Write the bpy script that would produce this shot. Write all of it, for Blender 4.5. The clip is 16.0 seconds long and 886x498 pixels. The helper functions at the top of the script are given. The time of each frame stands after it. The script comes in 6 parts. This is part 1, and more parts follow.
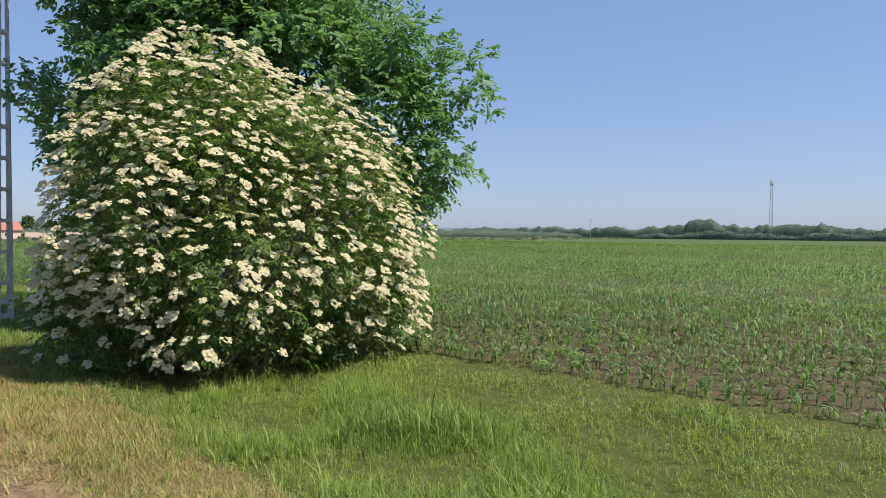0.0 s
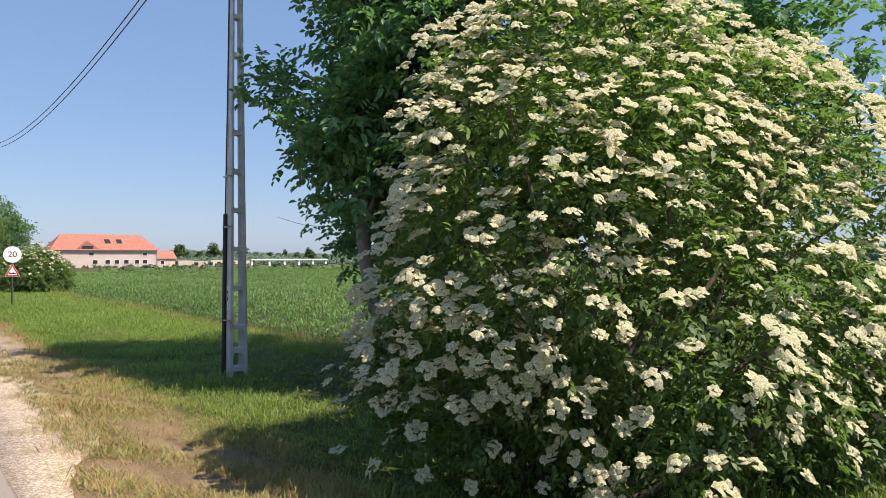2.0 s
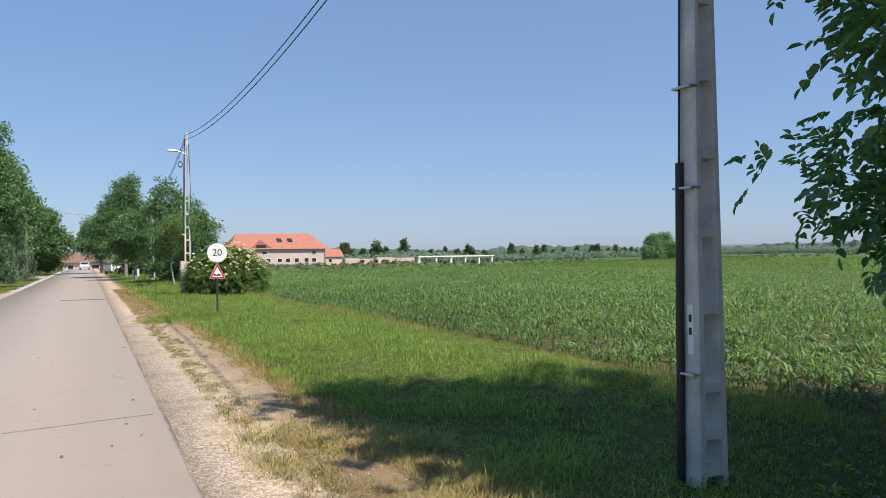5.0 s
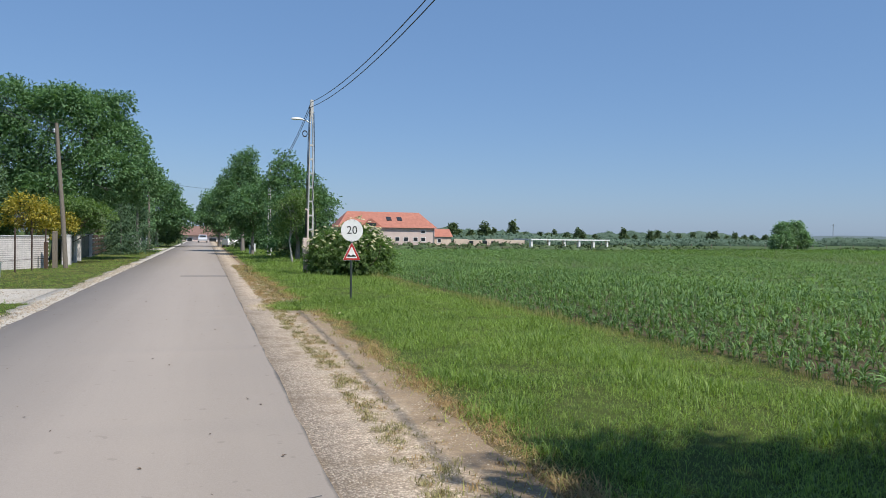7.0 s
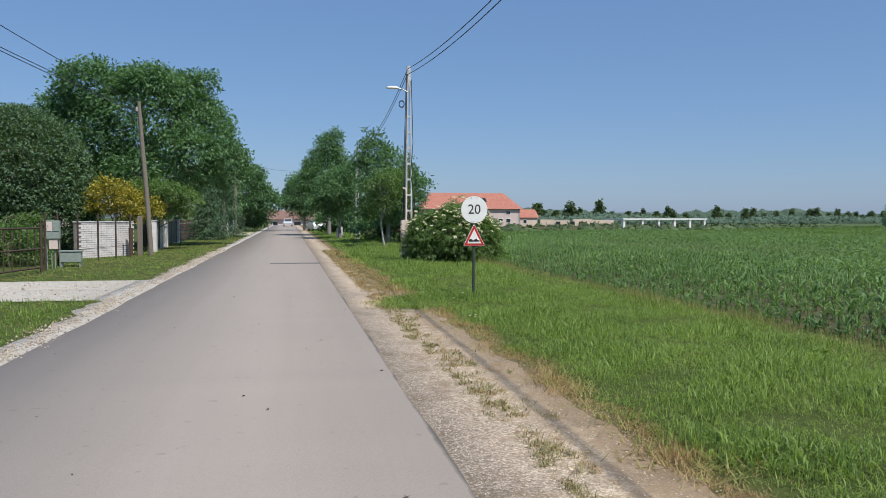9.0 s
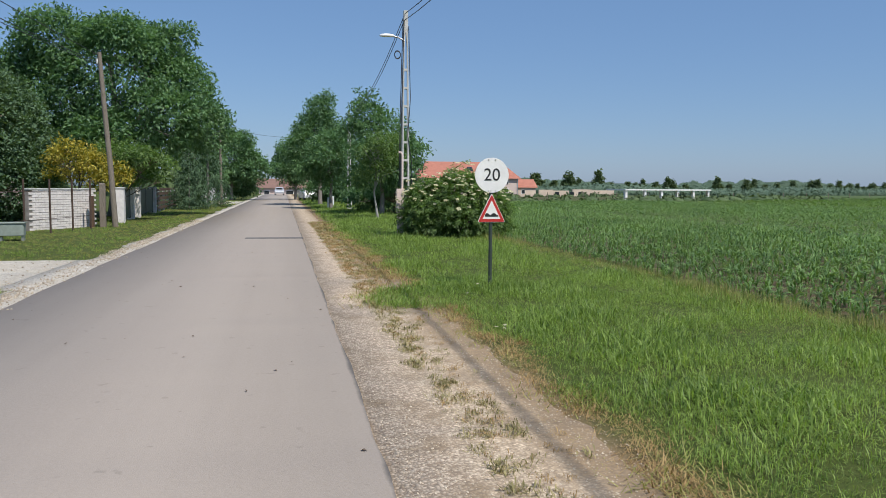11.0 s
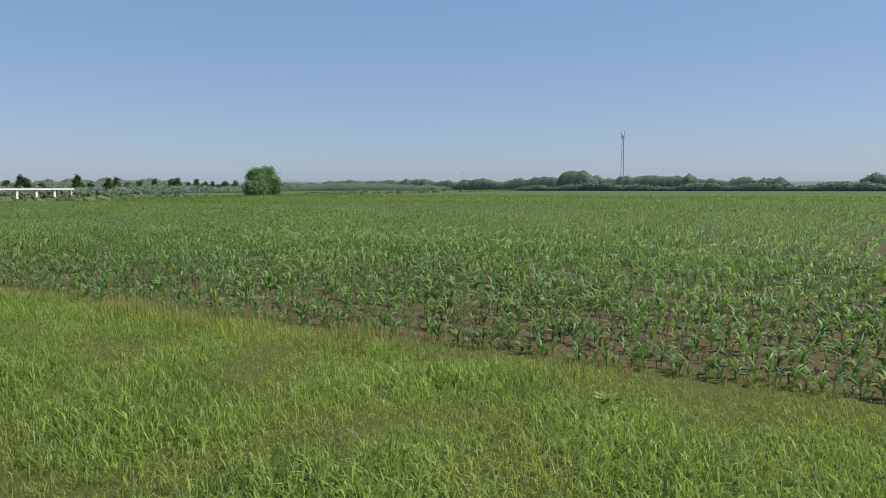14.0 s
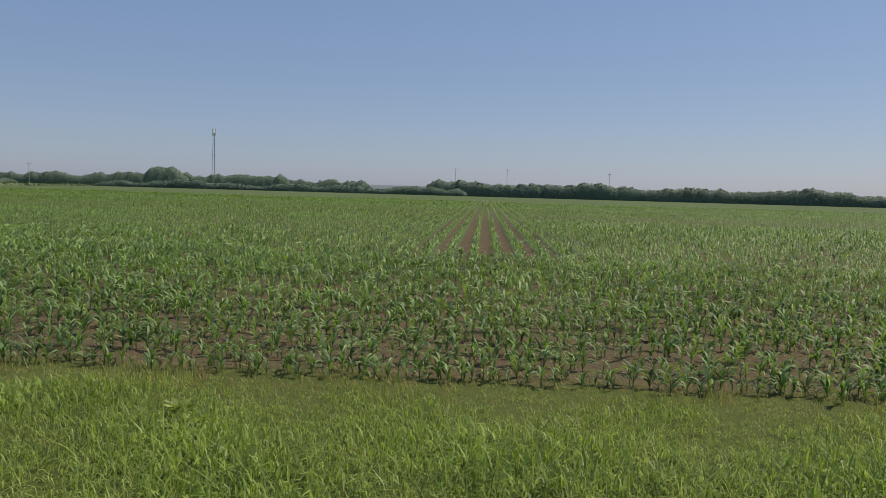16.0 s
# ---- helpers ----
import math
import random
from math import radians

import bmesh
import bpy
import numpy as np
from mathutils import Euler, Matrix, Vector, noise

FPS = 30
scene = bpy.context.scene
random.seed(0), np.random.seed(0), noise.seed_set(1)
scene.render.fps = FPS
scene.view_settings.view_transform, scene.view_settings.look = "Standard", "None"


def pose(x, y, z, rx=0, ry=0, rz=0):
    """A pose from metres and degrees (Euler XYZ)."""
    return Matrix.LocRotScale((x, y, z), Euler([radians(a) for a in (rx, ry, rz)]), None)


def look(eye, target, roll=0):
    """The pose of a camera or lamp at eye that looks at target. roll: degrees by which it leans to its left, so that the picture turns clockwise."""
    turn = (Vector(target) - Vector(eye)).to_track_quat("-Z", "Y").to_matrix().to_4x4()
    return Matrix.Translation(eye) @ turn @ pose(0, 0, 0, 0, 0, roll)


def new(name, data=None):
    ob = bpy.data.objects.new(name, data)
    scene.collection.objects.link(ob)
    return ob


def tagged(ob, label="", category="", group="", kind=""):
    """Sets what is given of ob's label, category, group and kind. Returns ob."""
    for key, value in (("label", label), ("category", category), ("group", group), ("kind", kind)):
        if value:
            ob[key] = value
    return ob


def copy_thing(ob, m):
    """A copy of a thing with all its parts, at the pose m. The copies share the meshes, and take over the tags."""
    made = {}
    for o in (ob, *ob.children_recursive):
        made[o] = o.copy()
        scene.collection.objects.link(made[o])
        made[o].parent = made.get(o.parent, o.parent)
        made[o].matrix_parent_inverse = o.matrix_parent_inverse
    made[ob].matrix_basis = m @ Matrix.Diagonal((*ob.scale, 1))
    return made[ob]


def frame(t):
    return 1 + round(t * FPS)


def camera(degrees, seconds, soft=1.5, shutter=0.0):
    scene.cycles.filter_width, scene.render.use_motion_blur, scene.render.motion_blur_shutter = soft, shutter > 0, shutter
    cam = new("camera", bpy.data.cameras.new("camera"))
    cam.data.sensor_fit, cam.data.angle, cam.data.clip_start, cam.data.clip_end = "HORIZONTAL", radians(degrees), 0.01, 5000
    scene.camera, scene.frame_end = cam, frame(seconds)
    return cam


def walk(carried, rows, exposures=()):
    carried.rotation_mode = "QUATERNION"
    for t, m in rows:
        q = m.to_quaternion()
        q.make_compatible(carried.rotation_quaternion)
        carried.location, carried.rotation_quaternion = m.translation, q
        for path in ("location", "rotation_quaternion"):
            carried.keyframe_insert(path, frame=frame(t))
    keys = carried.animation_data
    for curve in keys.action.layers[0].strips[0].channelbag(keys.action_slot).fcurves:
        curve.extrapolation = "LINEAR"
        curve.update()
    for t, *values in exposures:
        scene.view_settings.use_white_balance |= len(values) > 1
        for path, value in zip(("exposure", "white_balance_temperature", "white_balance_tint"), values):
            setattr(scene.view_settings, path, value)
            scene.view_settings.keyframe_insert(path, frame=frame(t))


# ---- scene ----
cam = camera(59.5, 16.0, 0.5)
PATH = [
    (0, (-0.840, 0.000, 1.667), (6.187, 7.112, 1.474), 0.44),
    (0.5, (-0.863, 1.218, 1.685), (5.720, 8.744, 1.568), 0.22),
    (1, (-0.832, 2.449, 1.700), (5.496, 10.192, 1.677), 0.14),
    (1.5, (-0.765, 3.696, 1.702), (5.406, 11.565, 1.755), 0.00),
    (2, (-0.757, 4.894, 1.714), (5.063, 13.026, 1.830), -0.18),
    (2.5, (-0.769, 6.140, 1.720), (4.318, 14.748, 1.852), -0.24),
    (3, (-0.805, 7.313, 1.693), (3.745, 16.217, 1.868), -0.24),
    (3.5, (-0.798, 8.499, 1.694), (3.647, 17.454, 1.887), -0.13),
    (4, (-0.762, 9.651, 1.695), (3.600, 18.648, 1.890), -0.14),
    (4.5, (-0.735, 10.794, 1.708), (3.564, 19.822, 1.815), -0.01),
    (4.7, (-0.726, 11.225, 1.708), (3.530, 20.273, 1.814), -0.47),
    (6.8, (-0.822, 15.364, 1.746), (2.341, 24.849, 1.601), 0.77),
    (7, (-0.852, 15.746, 1.751), (2.082, 25.305, 1.593), 0.82),
    (7.5, (-0.963, 16.686, 1.750), (1.355, 26.411, 1.536), 0.61),
    (8, (-1.035, 17.617, 1.739), (1.128, 27.377, 1.469), 0.40),
    (8.5, (-1.098, 18.558, 1.734), (0.922, 28.347, 1.422), 0.16),
    (8.7, (-1.107, 18.933, 1.725), (0.847, 28.734, 1.376), 0.11),
    (10.8, (-0.645, 22.807, 1.675), (1.320, 32.583, 0.921), -0.04),
    (11, (-0.585, 23.170, 1.678), (1.425, 32.934, 0.885), 0.40),
    (11.5, (-0.409, 24.050, 1.657), (2.327, 33.631, 0.814), 0.87),
    (12, (-0.244, 24.842, 1.668), (3.625, 34.025, 0.823), 1.69),
    (12.5, (-0.159, 25.442, 1.673), (3.966, 34.513, 0.840), 1.71),
    (13, (-0.171, 25.720, 1.671), (4.919, 34.289, 0.857), 1.63),
    (13.5, (-0.198, 25.700, 1.675), (7.098, 32.494, 0.902), 0.95),
    (14, (-0.184, 25.644, 1.672), (8.121, 31.158, 0.882), -0.07),
    (14.5, (-0.091, 25.575, 1.652), (8.687, 30.292, 0.805), 0.05),
    (15, (0.017, 25.549, 1.635), (9.431, 28.796, 0.726), 0.41),
    (15.5, (0.046, 25.566, 1.631), (9.791, 27.634, 0.753), 1.03),
    (16, (0.056, 25.582, 1.642), (10.004, 26.288, 0.909), 1.60),
]
walk(cam, [(t, look(eye, target, roll)) for t, eye, target, roll in PATH],
     [(0.0, 0.3, 6800, 18), (2.0, 0.40, 6900, 16), (3.5, 0.41, 6850, 14), (4.7, 0.31, 6750, 14), (6.8, 0.0, 6250, 10), (8.7, -0.1, 6200, 10),
      (11.0, -0.1, 6300, 10), (12.6, -0.08, 6450, 10), (13.4, 0.05, 6800, 14), (14.5, 0.1, 7000, 14), (15.2, 0.05, 7200, 18), (16.0, -0.18, 7250, 18)])

# ---------------------------------------------------------------- light
SUN_DIR = Vector((0.49, -0.87, 0.0)).normalized()      # where the sun stands, seen from the road
SUN_ELEV = radians(55.5)
world = bpy.data.worlds.new("sky")
scene.world = world
world.use_nodes = True
wn = world.node_tree
sky = wn.nodes.new("ShaderNodeTexSky")
sky.sky_type = 'NISHITA'
sky.sun_disc = False
sky.sun_elevation = SUN_ELEV
sky.sun_rotation = math.atan2(SUN_DIR.x, SUN_DIR.y)
sky.altitude = 100
sky.air_density = 1.0
sky.dust_density = 0.6
sky.ozone_density = 3.5
haze = wn.nodes.new("ShaderNodeMix")       # thin summer haze over the clear sky
haze.data_type = 'RGBA'
haze.inputs[0].default_value = 0.5
haze.inputs[7].default_value = (1.6, 3.05, 5.8, 1)
wn.links.new(sky.outputs[0], haze.inputs[6])
wn.links.new(haze.outputs[2], wn.nodes["Background"].inputs[0])
wn.nodes["Background"].inputs[1].default_value = 0.109
sun = new("sun", bpy.data.lights.new("sun", 'SUN'))
sun.data.energy = 5.1
sun.data.angle = radians(0.53)
sun.data.color = (1.0, 0.94, 0.84)
sv = Vector((SUN_DIR.x * math.cos(SUN_ELEV), SUN_DIR.y * math.cos(SUN_ELEV), math.sin(SUN_ELEV)))
sun.matrix_world = look(sv * 50, (0, 0, 0))

# ---------------------------------------------------------------- materials


class Nodes:
    """Short hand for building node materials."""

    def __init__(self, name):
        self.m = bpy.data.materials.new(name)
        self.m.use_nodes = True
        self.t = self.m.node_tree
        self.b = self.t.nodes["Principled BSDF"]
        self.out = self.t.nodes["Material Output"]

    def add(self, kind, **k):
        n = self.t.nodes.new(kind)
        for key, v in k.items():
            n.inputs[key].default_value = v
        return n

    def link(self, a, b):
        self.t.links.new(a, b)

    def noise(self, scale, detail=4, rough=0.55, vec=None):
        n = self.add("ShaderNodeTexNoise", Scale=scale, Detail=detail, Roughness=rough)
        if vec is not None:
            self.link(vec, n.inputs["Vector"])
        return n.outputs["Fac"]

    def ramp(self, fac, stops):
        n = self.t.nodes.new("ShaderNodeValToRGB")
        e = n.color_ramp.elements
        while len(e) < len(stops):
            e.new(0.5)
        for el, (p, c) in zip(e, stops):
            el.position = p
            el.color = (*c, 1) if not isinstance(c, (int, float)) else (c, c, c, 1)
        self.link(fac, n.inputs[0])
        return n.outputs[0]

    def mix(self, fac, a, b, mode='MIX'):
        n = self.t.nodes.new("ShaderNodeMix")
        n.data_type = 'RGBA'
        n.blend_type = mode
        for sock, v in ((n.inputs[0], fac), (n.inputs[6], a), (n.inputs[7], b)):
            if isinstance(v, (int, float)):
                sock.default_value = v
            elif isinstance(v, tuple):
                sock.default_value = (*v, 1)
            else:
                self.link(v, sock)
        return n.outputs[2]

    def math(self, op, a, b=0.0, clamp=False):
        n = self.t.nodes.new("ShaderNodeMath")
        n.operation = op
        n.use_clamp = clamp
        for sock, v in ((n.inputs[0], a), (n.inputs[1], b)):
            if isinstance(v, (int, float)):
                sock.default_value = v
            else:
                self.link(v, sock)
        return n.outputs[0]

    def pos(self):
        return self.add("ShaderNodeNewGeometry").outputs["Position"]

    def island(self):
        return self.add("ShaderNodeNewGeometry").outputs["Random Per Island"]

    def rand(self):
        return self.add("ShaderNodeObjectInfo").outputs["Random"]

    def xyz(self, vec):
        n = self.t.nodes.new("ShaderNodeSeparateXYZ")
        self.link(vec, n.inputs[0])
        return n.outputs

    def bump(self, height, strength=0.4, dist=0.02):
        n = self.add("ShaderNodeBump", Strength=strength, Distance=dist)
        self.link(height, n.inputs["Height"])
        self.link(n.outputs[0], self.b.inputs["Normal"])

    def color(self, c):
        if isinstance(c, tuple):
            self.b.inputs["Base Color"].default_value = (*c, 1)
        else:
            self.link(c, self.b.inputs["Base Color"])
        return self

    def rough(self, v, metal=0.0):
        if isinstance(v, (int, float)):
            self.b.inputs["Roughness"].default_value = v
        else:
            self.link(v, self.b.inputs["Roughness"])
        self.b.inputs["Metallic"].default_value = metal
        return self


def leaf_mat(name, dark, light, translucent=0.35, rough=0.5, patch=0.35, through_tint=(1.25, 1.35, 0.45)):
    """Foliage: colour varies from leaf to leaf and in patches, and light passes through."""
    n = Nodes(name)
    p = n.pos()
    f = n.math('ADD', n.math('MULTIPLY', n.island(), 0.6), n.math('MULTIPLY', n.noise(patch, 3, 0.6, p), 0.6))
    c = n.ramp(f, [(0.15, dark), (0.85, light)])
    n.color(c).rough(rough)
    n.b.inputs["Specular IOR Level"].default_value = 0.35
    tr = n.add("ShaderNodeBsdfTranslucent")
    n.link(n.mix(1.0, c, through_tint, 'MULTIPLY'), tr.inputs[0])
    mx = n.add("ShaderNodeMixShader", Fac=translucent)
    n.link(n.b.outputs[0], mx.inputs[1])
    n.link(tr.outputs[0], mx.inputs[2])
    n.link(mx.outputs[0], n.out.inputs[0])
    return n.m


def plain_mat(name, color, rough=0.6, metal=0.0, vary=0.25, scale=6.0, bump=0.15, grain=60.0):
    """Painted, wooden or metal surface with stains and grain."""
    n = Nodes(name)
    p = n.pos()
    big = n.noise(scale, 5, 0.6, p)
    fine = n.noise(grain, 3, 0.6, p)
    f = n.math('ADD', n.math('MULTIPLY', big, 0.7), n.math('MULTIPLY', fine, 0.3))
    lo = tuple(v * (1 - vary) for v in color)
    hi = tuple(min(0.95, v * (1 + vary * 0.7)) for v in color)
    n.color(n.ramp(f, [(0.3, lo), (0.7, hi)])).rough(rough, metal)
    n.bump(fine, bump, 0.01)
    return n.m


M = {}
M["grass"] = leaf_mat("grass_blades", (0.045, 0.10, 0.018), (0.325, 0.445, 0.108), 0.44, 0.5, 0.7, (1.2, 1.25, 0.55))
M["pale_grass"] = leaf_mat("half_dry_grass", (0.14, 0.155, 0.04), (0.40, 0.385, 0.13), 0.3, 0.6, 0.7, (1.1, 1.1, 0.6))
M["rim_grass"] = leaf_mat("seeding_grass", (0.145, 0.165, 0.045), (0.40, 0.405, 0.14), 0.32, 0.6, 0.7, (1.1, 1.15, 0.6))
M["weed"] = leaf_mat("gravel_weeds", (0.16, 0.145, 0.06), (0.40, 0.35, 0.17), 0.25, 0.6, 1.5, (1.1, 1.1, 0.7))
M["litter"] = leaf_mat("fallen_leaves", (0.07, 0.05, 0.035), (0.26, 0.20, 0.15), 0.1, 0.7, 2.0, (1, 0.9, 0.7))
M["dry"] = leaf_mat("dry_grass", (0.22, 0.125, 0.05), (0.50, 0.355, 0.165), 0.25, 0.7, 0.7, (1, 1, 0.8))
M["corn"] = leaf_mat("corn_leaves", (0.03, 0.085, 0.03), (0.215, 0.34, 0.12), 0.34, 0.55, 0.25)
M["walnut"] = leaf_mat("walnut_leaves", (0.09, 0.185, 0.09), (0.20, 0.34, 0.15), 0.42, 0.42, 0.5, (1.0, 1.25, 0.6))
M["tree"] = leaf_mat("street_tree_leaves", (0.068, 0.15, 0.075), (0.165, 0.285, 0.13), 0.40, 0.5, 0.4, (1.1, 1.2, 0.6))
M["elder"] = leaf_mat("elder_leaves", (0.055, 0.11, 0.038), (0.20, 0.29, 0.105), 0.46, 0.5, 0.8, (1.1, 1.3, 0.55))
M["yellow"] = leaf_mat("golden_leaves", (0.12, 0.16, 0.035), (0.56, 0.45, 0.09), 0.35, 0.5, 1.1)
M["conifer"] = leaf_mat("conifer_needles", (0.085, 0.15, 0.085), (0.135, 0.21, 0.12), 0.3, 1.0, 0.6)
M["spruce"] = leaf_mat("spruce_needles", (0.042, 0.085, 0.048), (0.11, 0.18, 0.095), 0.2, 0.8, 0.6)
M["far"] = leaf_mat("far_foliage", (0.045, 0.08, 0.035), (0.12, 0.17, 0.07), 0.15, 0.7, 0.05)
# blue-grey distance haze is painted into the hills' base colour
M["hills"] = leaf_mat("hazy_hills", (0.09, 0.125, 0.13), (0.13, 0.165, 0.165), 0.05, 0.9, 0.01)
# far belts: leaf green paled and blued in the colour to suggest haze
M["woods"] = leaf_mat("haze_tinted_woods", (0.05, 0.095, 0.068), (0.11, 0.165, 0.112), 0.1, 0.8, 0.03)
M["bush_light"] = leaf_mat("pale_bush_leaves", (0.115, 0.205, 0.105), (0.25, 0.37, 0.19), 0.4, 0.5, 0.5, (0.95, 1.2, 0.7))


def flower_mat():
    """Creamy umbels: tiny florets with yellowish gaps, some light passing through."""
    n = Nodes("elder_flowers")
    p = n.pos()
    v = n.add("ShaderNodeTexVoronoi", Scale=95.0)
    n.link(p, v.inputs["Vector"])
    c = n.ramp(v.outputs["Distance"], [(0.30, (0.88, 0.85, 0.66)), (0.75, (0.50, 0.47, 0.22))])
    c = n.mix(n.math('MULTIPLY', n.island(), 0.22), c, (0.78, 0.68, 0.40))
    n.color(c).rough(0.9)
    n.bump(n.math('MULTIPLY', v.outputs["Distance"], -1.0), 0.5, 0.008)
    tr = n.add("ShaderNodeBsdfTranslucent")
    n.link(c, tr.inputs[0])
    mx = n.add("ShaderNodeMixShader", Fac=0.45)
    n.link(n.b.outputs[0], mx.inputs[1])
    n.link(tr.outputs[0], mx.inputs[2])
    n.link(mx.outputs[0], n.out.inputs[0])
    return n.m


M["flower"] = flower_mat()


def bark_mat(name, c, scale=14):
    n = Nodes(name)
    p = n.pos()
    mp = n.add("ShaderNodeMapping")
    mp.inputs["Scale"].default_value = (1, 1, 0.25)
    n.link(p, mp.inputs[0])
    f = n.noise(scale, 6, 0.65, mp.outputs[0])
    g = n.noise(2.5, 3, 0.5, p)
    n.color(n.mix(g, n.ramp(f, [(0.3, tuple(v * 0.45 for v in c)), (0.7, c)]), tuple(v * 0.75 for v in c)))
    n.rough(0.9).bump(f, 0.9, 0.03)
    return n.m


M["bark"] = bark_mat("walnut_bark", (0.30, 0.265, 0.235))
M["twig"] = bark_mat("elder_bark", (0.16, 0.125, 0.09))
M["birch"] = bark_mat("pale_bark", (0.42, 0.40, 0.36))
M["oldwood"] = bark_mat("weathered_wood", (0.26, 0.22, 0.175), 22)
M["darkwood"] = bark_mat("stained_wood", (0.13, 0.075, 0.045), 22)


def ground_mat():
    """One sheet: verge soil, field soil with plants growing into a canopy, meadow far off."""
    n = Nodes("earth")
    p = n.pos()
    x, y, z = n.xyz(p)
    wob = n.math('MULTIPLY', n.math('SUBTRACT', n.noise(0.9, 4, 0.6, p), 0.5), 0.9)
    xs = n.math('ADD', x, wob)
    fine = n.noise(14, 5, 0.65, p)
    clod = n.noise(4.5, 6, 0.7, p)
    big = n.noise(0.35, 3, 0.5, p)
    soil = n.mix(n.math('ADD', n.math('MULTIPLY', clod, 0.5), n.math('MULTIPLY', n.noise(30, 4, 0.7, p), 0.5)), (0.024, 0.020, 0.011), (0.15, 0.12, 0.066))
    soil = n.mix(n.math('MULTIPLY', big, 0.5), soil, (0.115, 0.088, 0.048))
    turf = n.mix(n.noise(70, 4, 0.8, p), (0.010, 0.024, 0.005), (0.12, 0.17, 0.035))
    turf = n.mix(n.math('MULTIPLY', n.noise(3.0, 4, 0.6, p), 0.7), turf, n.mix(fine, (0.03, 0.032, 0.01), (0.13, 0.125, 0.045)))
    dirt = n.mix(n.math('ADD', n.math('MULTIPLY', clod, 0.5), n.math('MULTIPLY', n.noise(30, 4, 0.7, p), 0.5)), (0.085, 0.055, 0.03), (0.42, 0.30, 0.175))
    mp = n.add("ShaderNodeMapping")
    mp.inputs["Scale"].default_value = (3.2, 0.35, 1)
    n.link(p, mp.inputs[0])
    rut = n.ramp(n.noise(1.0, 5, 0.65, mp.outputs[0]), [(0.46, 0.0), (0.66, 1.0)])
    dirt = n.mix(n.math('MULTIPLY', rut, 0.75), dirt, n.mix(fine, (0.06, 0.038, 0.022), (0.20, 0.135, 0.075)))
    in_field = n.math('MULTIPLY', n.math('SUBTRACT', xs, 6.6), 2.5, True)
    near_road = n.math('MULTIPLY', n.math('SUBTRACT', n.math('ADD', 1.75, n.math('MULTIPLY', n.math('MULTIPLY', n.math('SUBTRACT', 20.0, y), 0.2, True), 0.35)), xs), 2.5, True)
    left = n.math('MULTIPLY', n.math('SUBTRACT', -4.0, x), 3.0, True)
    canopy = n.math('MULTIPLY', n.math('SUBTRACT', xs, 42.0), 0.014, True)
    green = n.mix(n.noise(0.09, 4, 0.6, p), (0.055, 0.105, 0.034), (0.095, 0.155, 0.055))
    # rows of young plants across the far field, wider apart than they are broad
    u = n.math('ADD', n.math('SUBTRACT', y, n.math('MULTIPLY', x, 0.019)), 59.985)
    row = n.math('MULTIPLY', n.math('ADD', n.math('COSINE', n.math('MULTIPLY', u, 10.472)), -0.2), 2.0, True)
    past_headland = n.math('MULTIPLY', n.math('SUBTRACT', x, 18.5), 5.0, True)
    cover = n.math('MULTIPLY', n.math('ADD', n.math('MULTIPLY', row, 0.8), n.math('MULTIPLY', canopy, 0.7)), past_headland, True)
    field = n.mix(n.math('MULTIPLY', cover, 0.92), soil, green)
    c = n.mix(in_field, turf, field)
    c = n.mix(near_road, c, dirt)
    c = n.mix(left, c, turf)
    n.color(c).rough(0.95)
    n.b.inputs["Specular IOR Level"].default_value = 0.15
    n.bump(n.math('ADD', clod, n.math('MULTIPLY', fine, 0.4)), 0.8, 0.06)
    return n.m


M["ground"] = ground_mat()


def asphalt_mat():
    n = Nodes("worn_asphalt")
    p = n.pos()
    x, y, z = n.xyz(p)
    grit = n.add("ShaderNodeTexVoronoi", Scale=130.0)
    n.link(p, grit.inputs["Vector"])
    fine = n.noise(55, 4, 0.7, p)
    stain = n.noise(0.7, 5, 0.6, p)
    mp = n.add("ShaderNodeMapping")
    mp.inputs["Scale"].default_value = (1.6, 0.06, 1)
    n.link(p, mp.inputs[0])
    lanes = n.noise(1.0, 4, 0.6, mp.outputs[0])
    c = n.mix(fine, (0.255, 0.218, 0.186), (0.385, 0.33, 0.284))
    c = n.mix(n.ramp(stain, [(0.35, 0.0), (0.75, 0.4)]), c, (0.32, 0.275, 0.236))
    c = n.mix(n.ramp(lanes, [(0.4, 0.0), (0.75, 0.3)]), c, (0.40, 0.345, 0.297))
    specks = n.ramp(n.noise(7.0, 2, 0.4, p), [(0.71, 0.0), (0.74, 1.0)])
    c = n.mix(n.math('MULTIPLY', specks, 0.25), c, (0.13, 0.115, 0.10))
    # tarred rim along the verge
    rim = n.math('MULTIPLY', n.math('SUBTRACT', n.math('ADD', x, n.math('MULTIPLY', n.noise(3.0, 4, 0.6, p), 0.06)), 0.0), 30.0, True)
    c = n.mix(n.math('MULTIPLY', rim, 0.8), c, (0.085, 0.08, 0.075))
    n.color(c).rough(0.85)
    n.b.inputs["Specular IOR Level"].default_value = 0.3
    n.bump(n.math('ADD', grit.outputs["Distance"], n.math('MULTIPLY', fine, 0.5)), 0.25, 0.006)
    return n.m


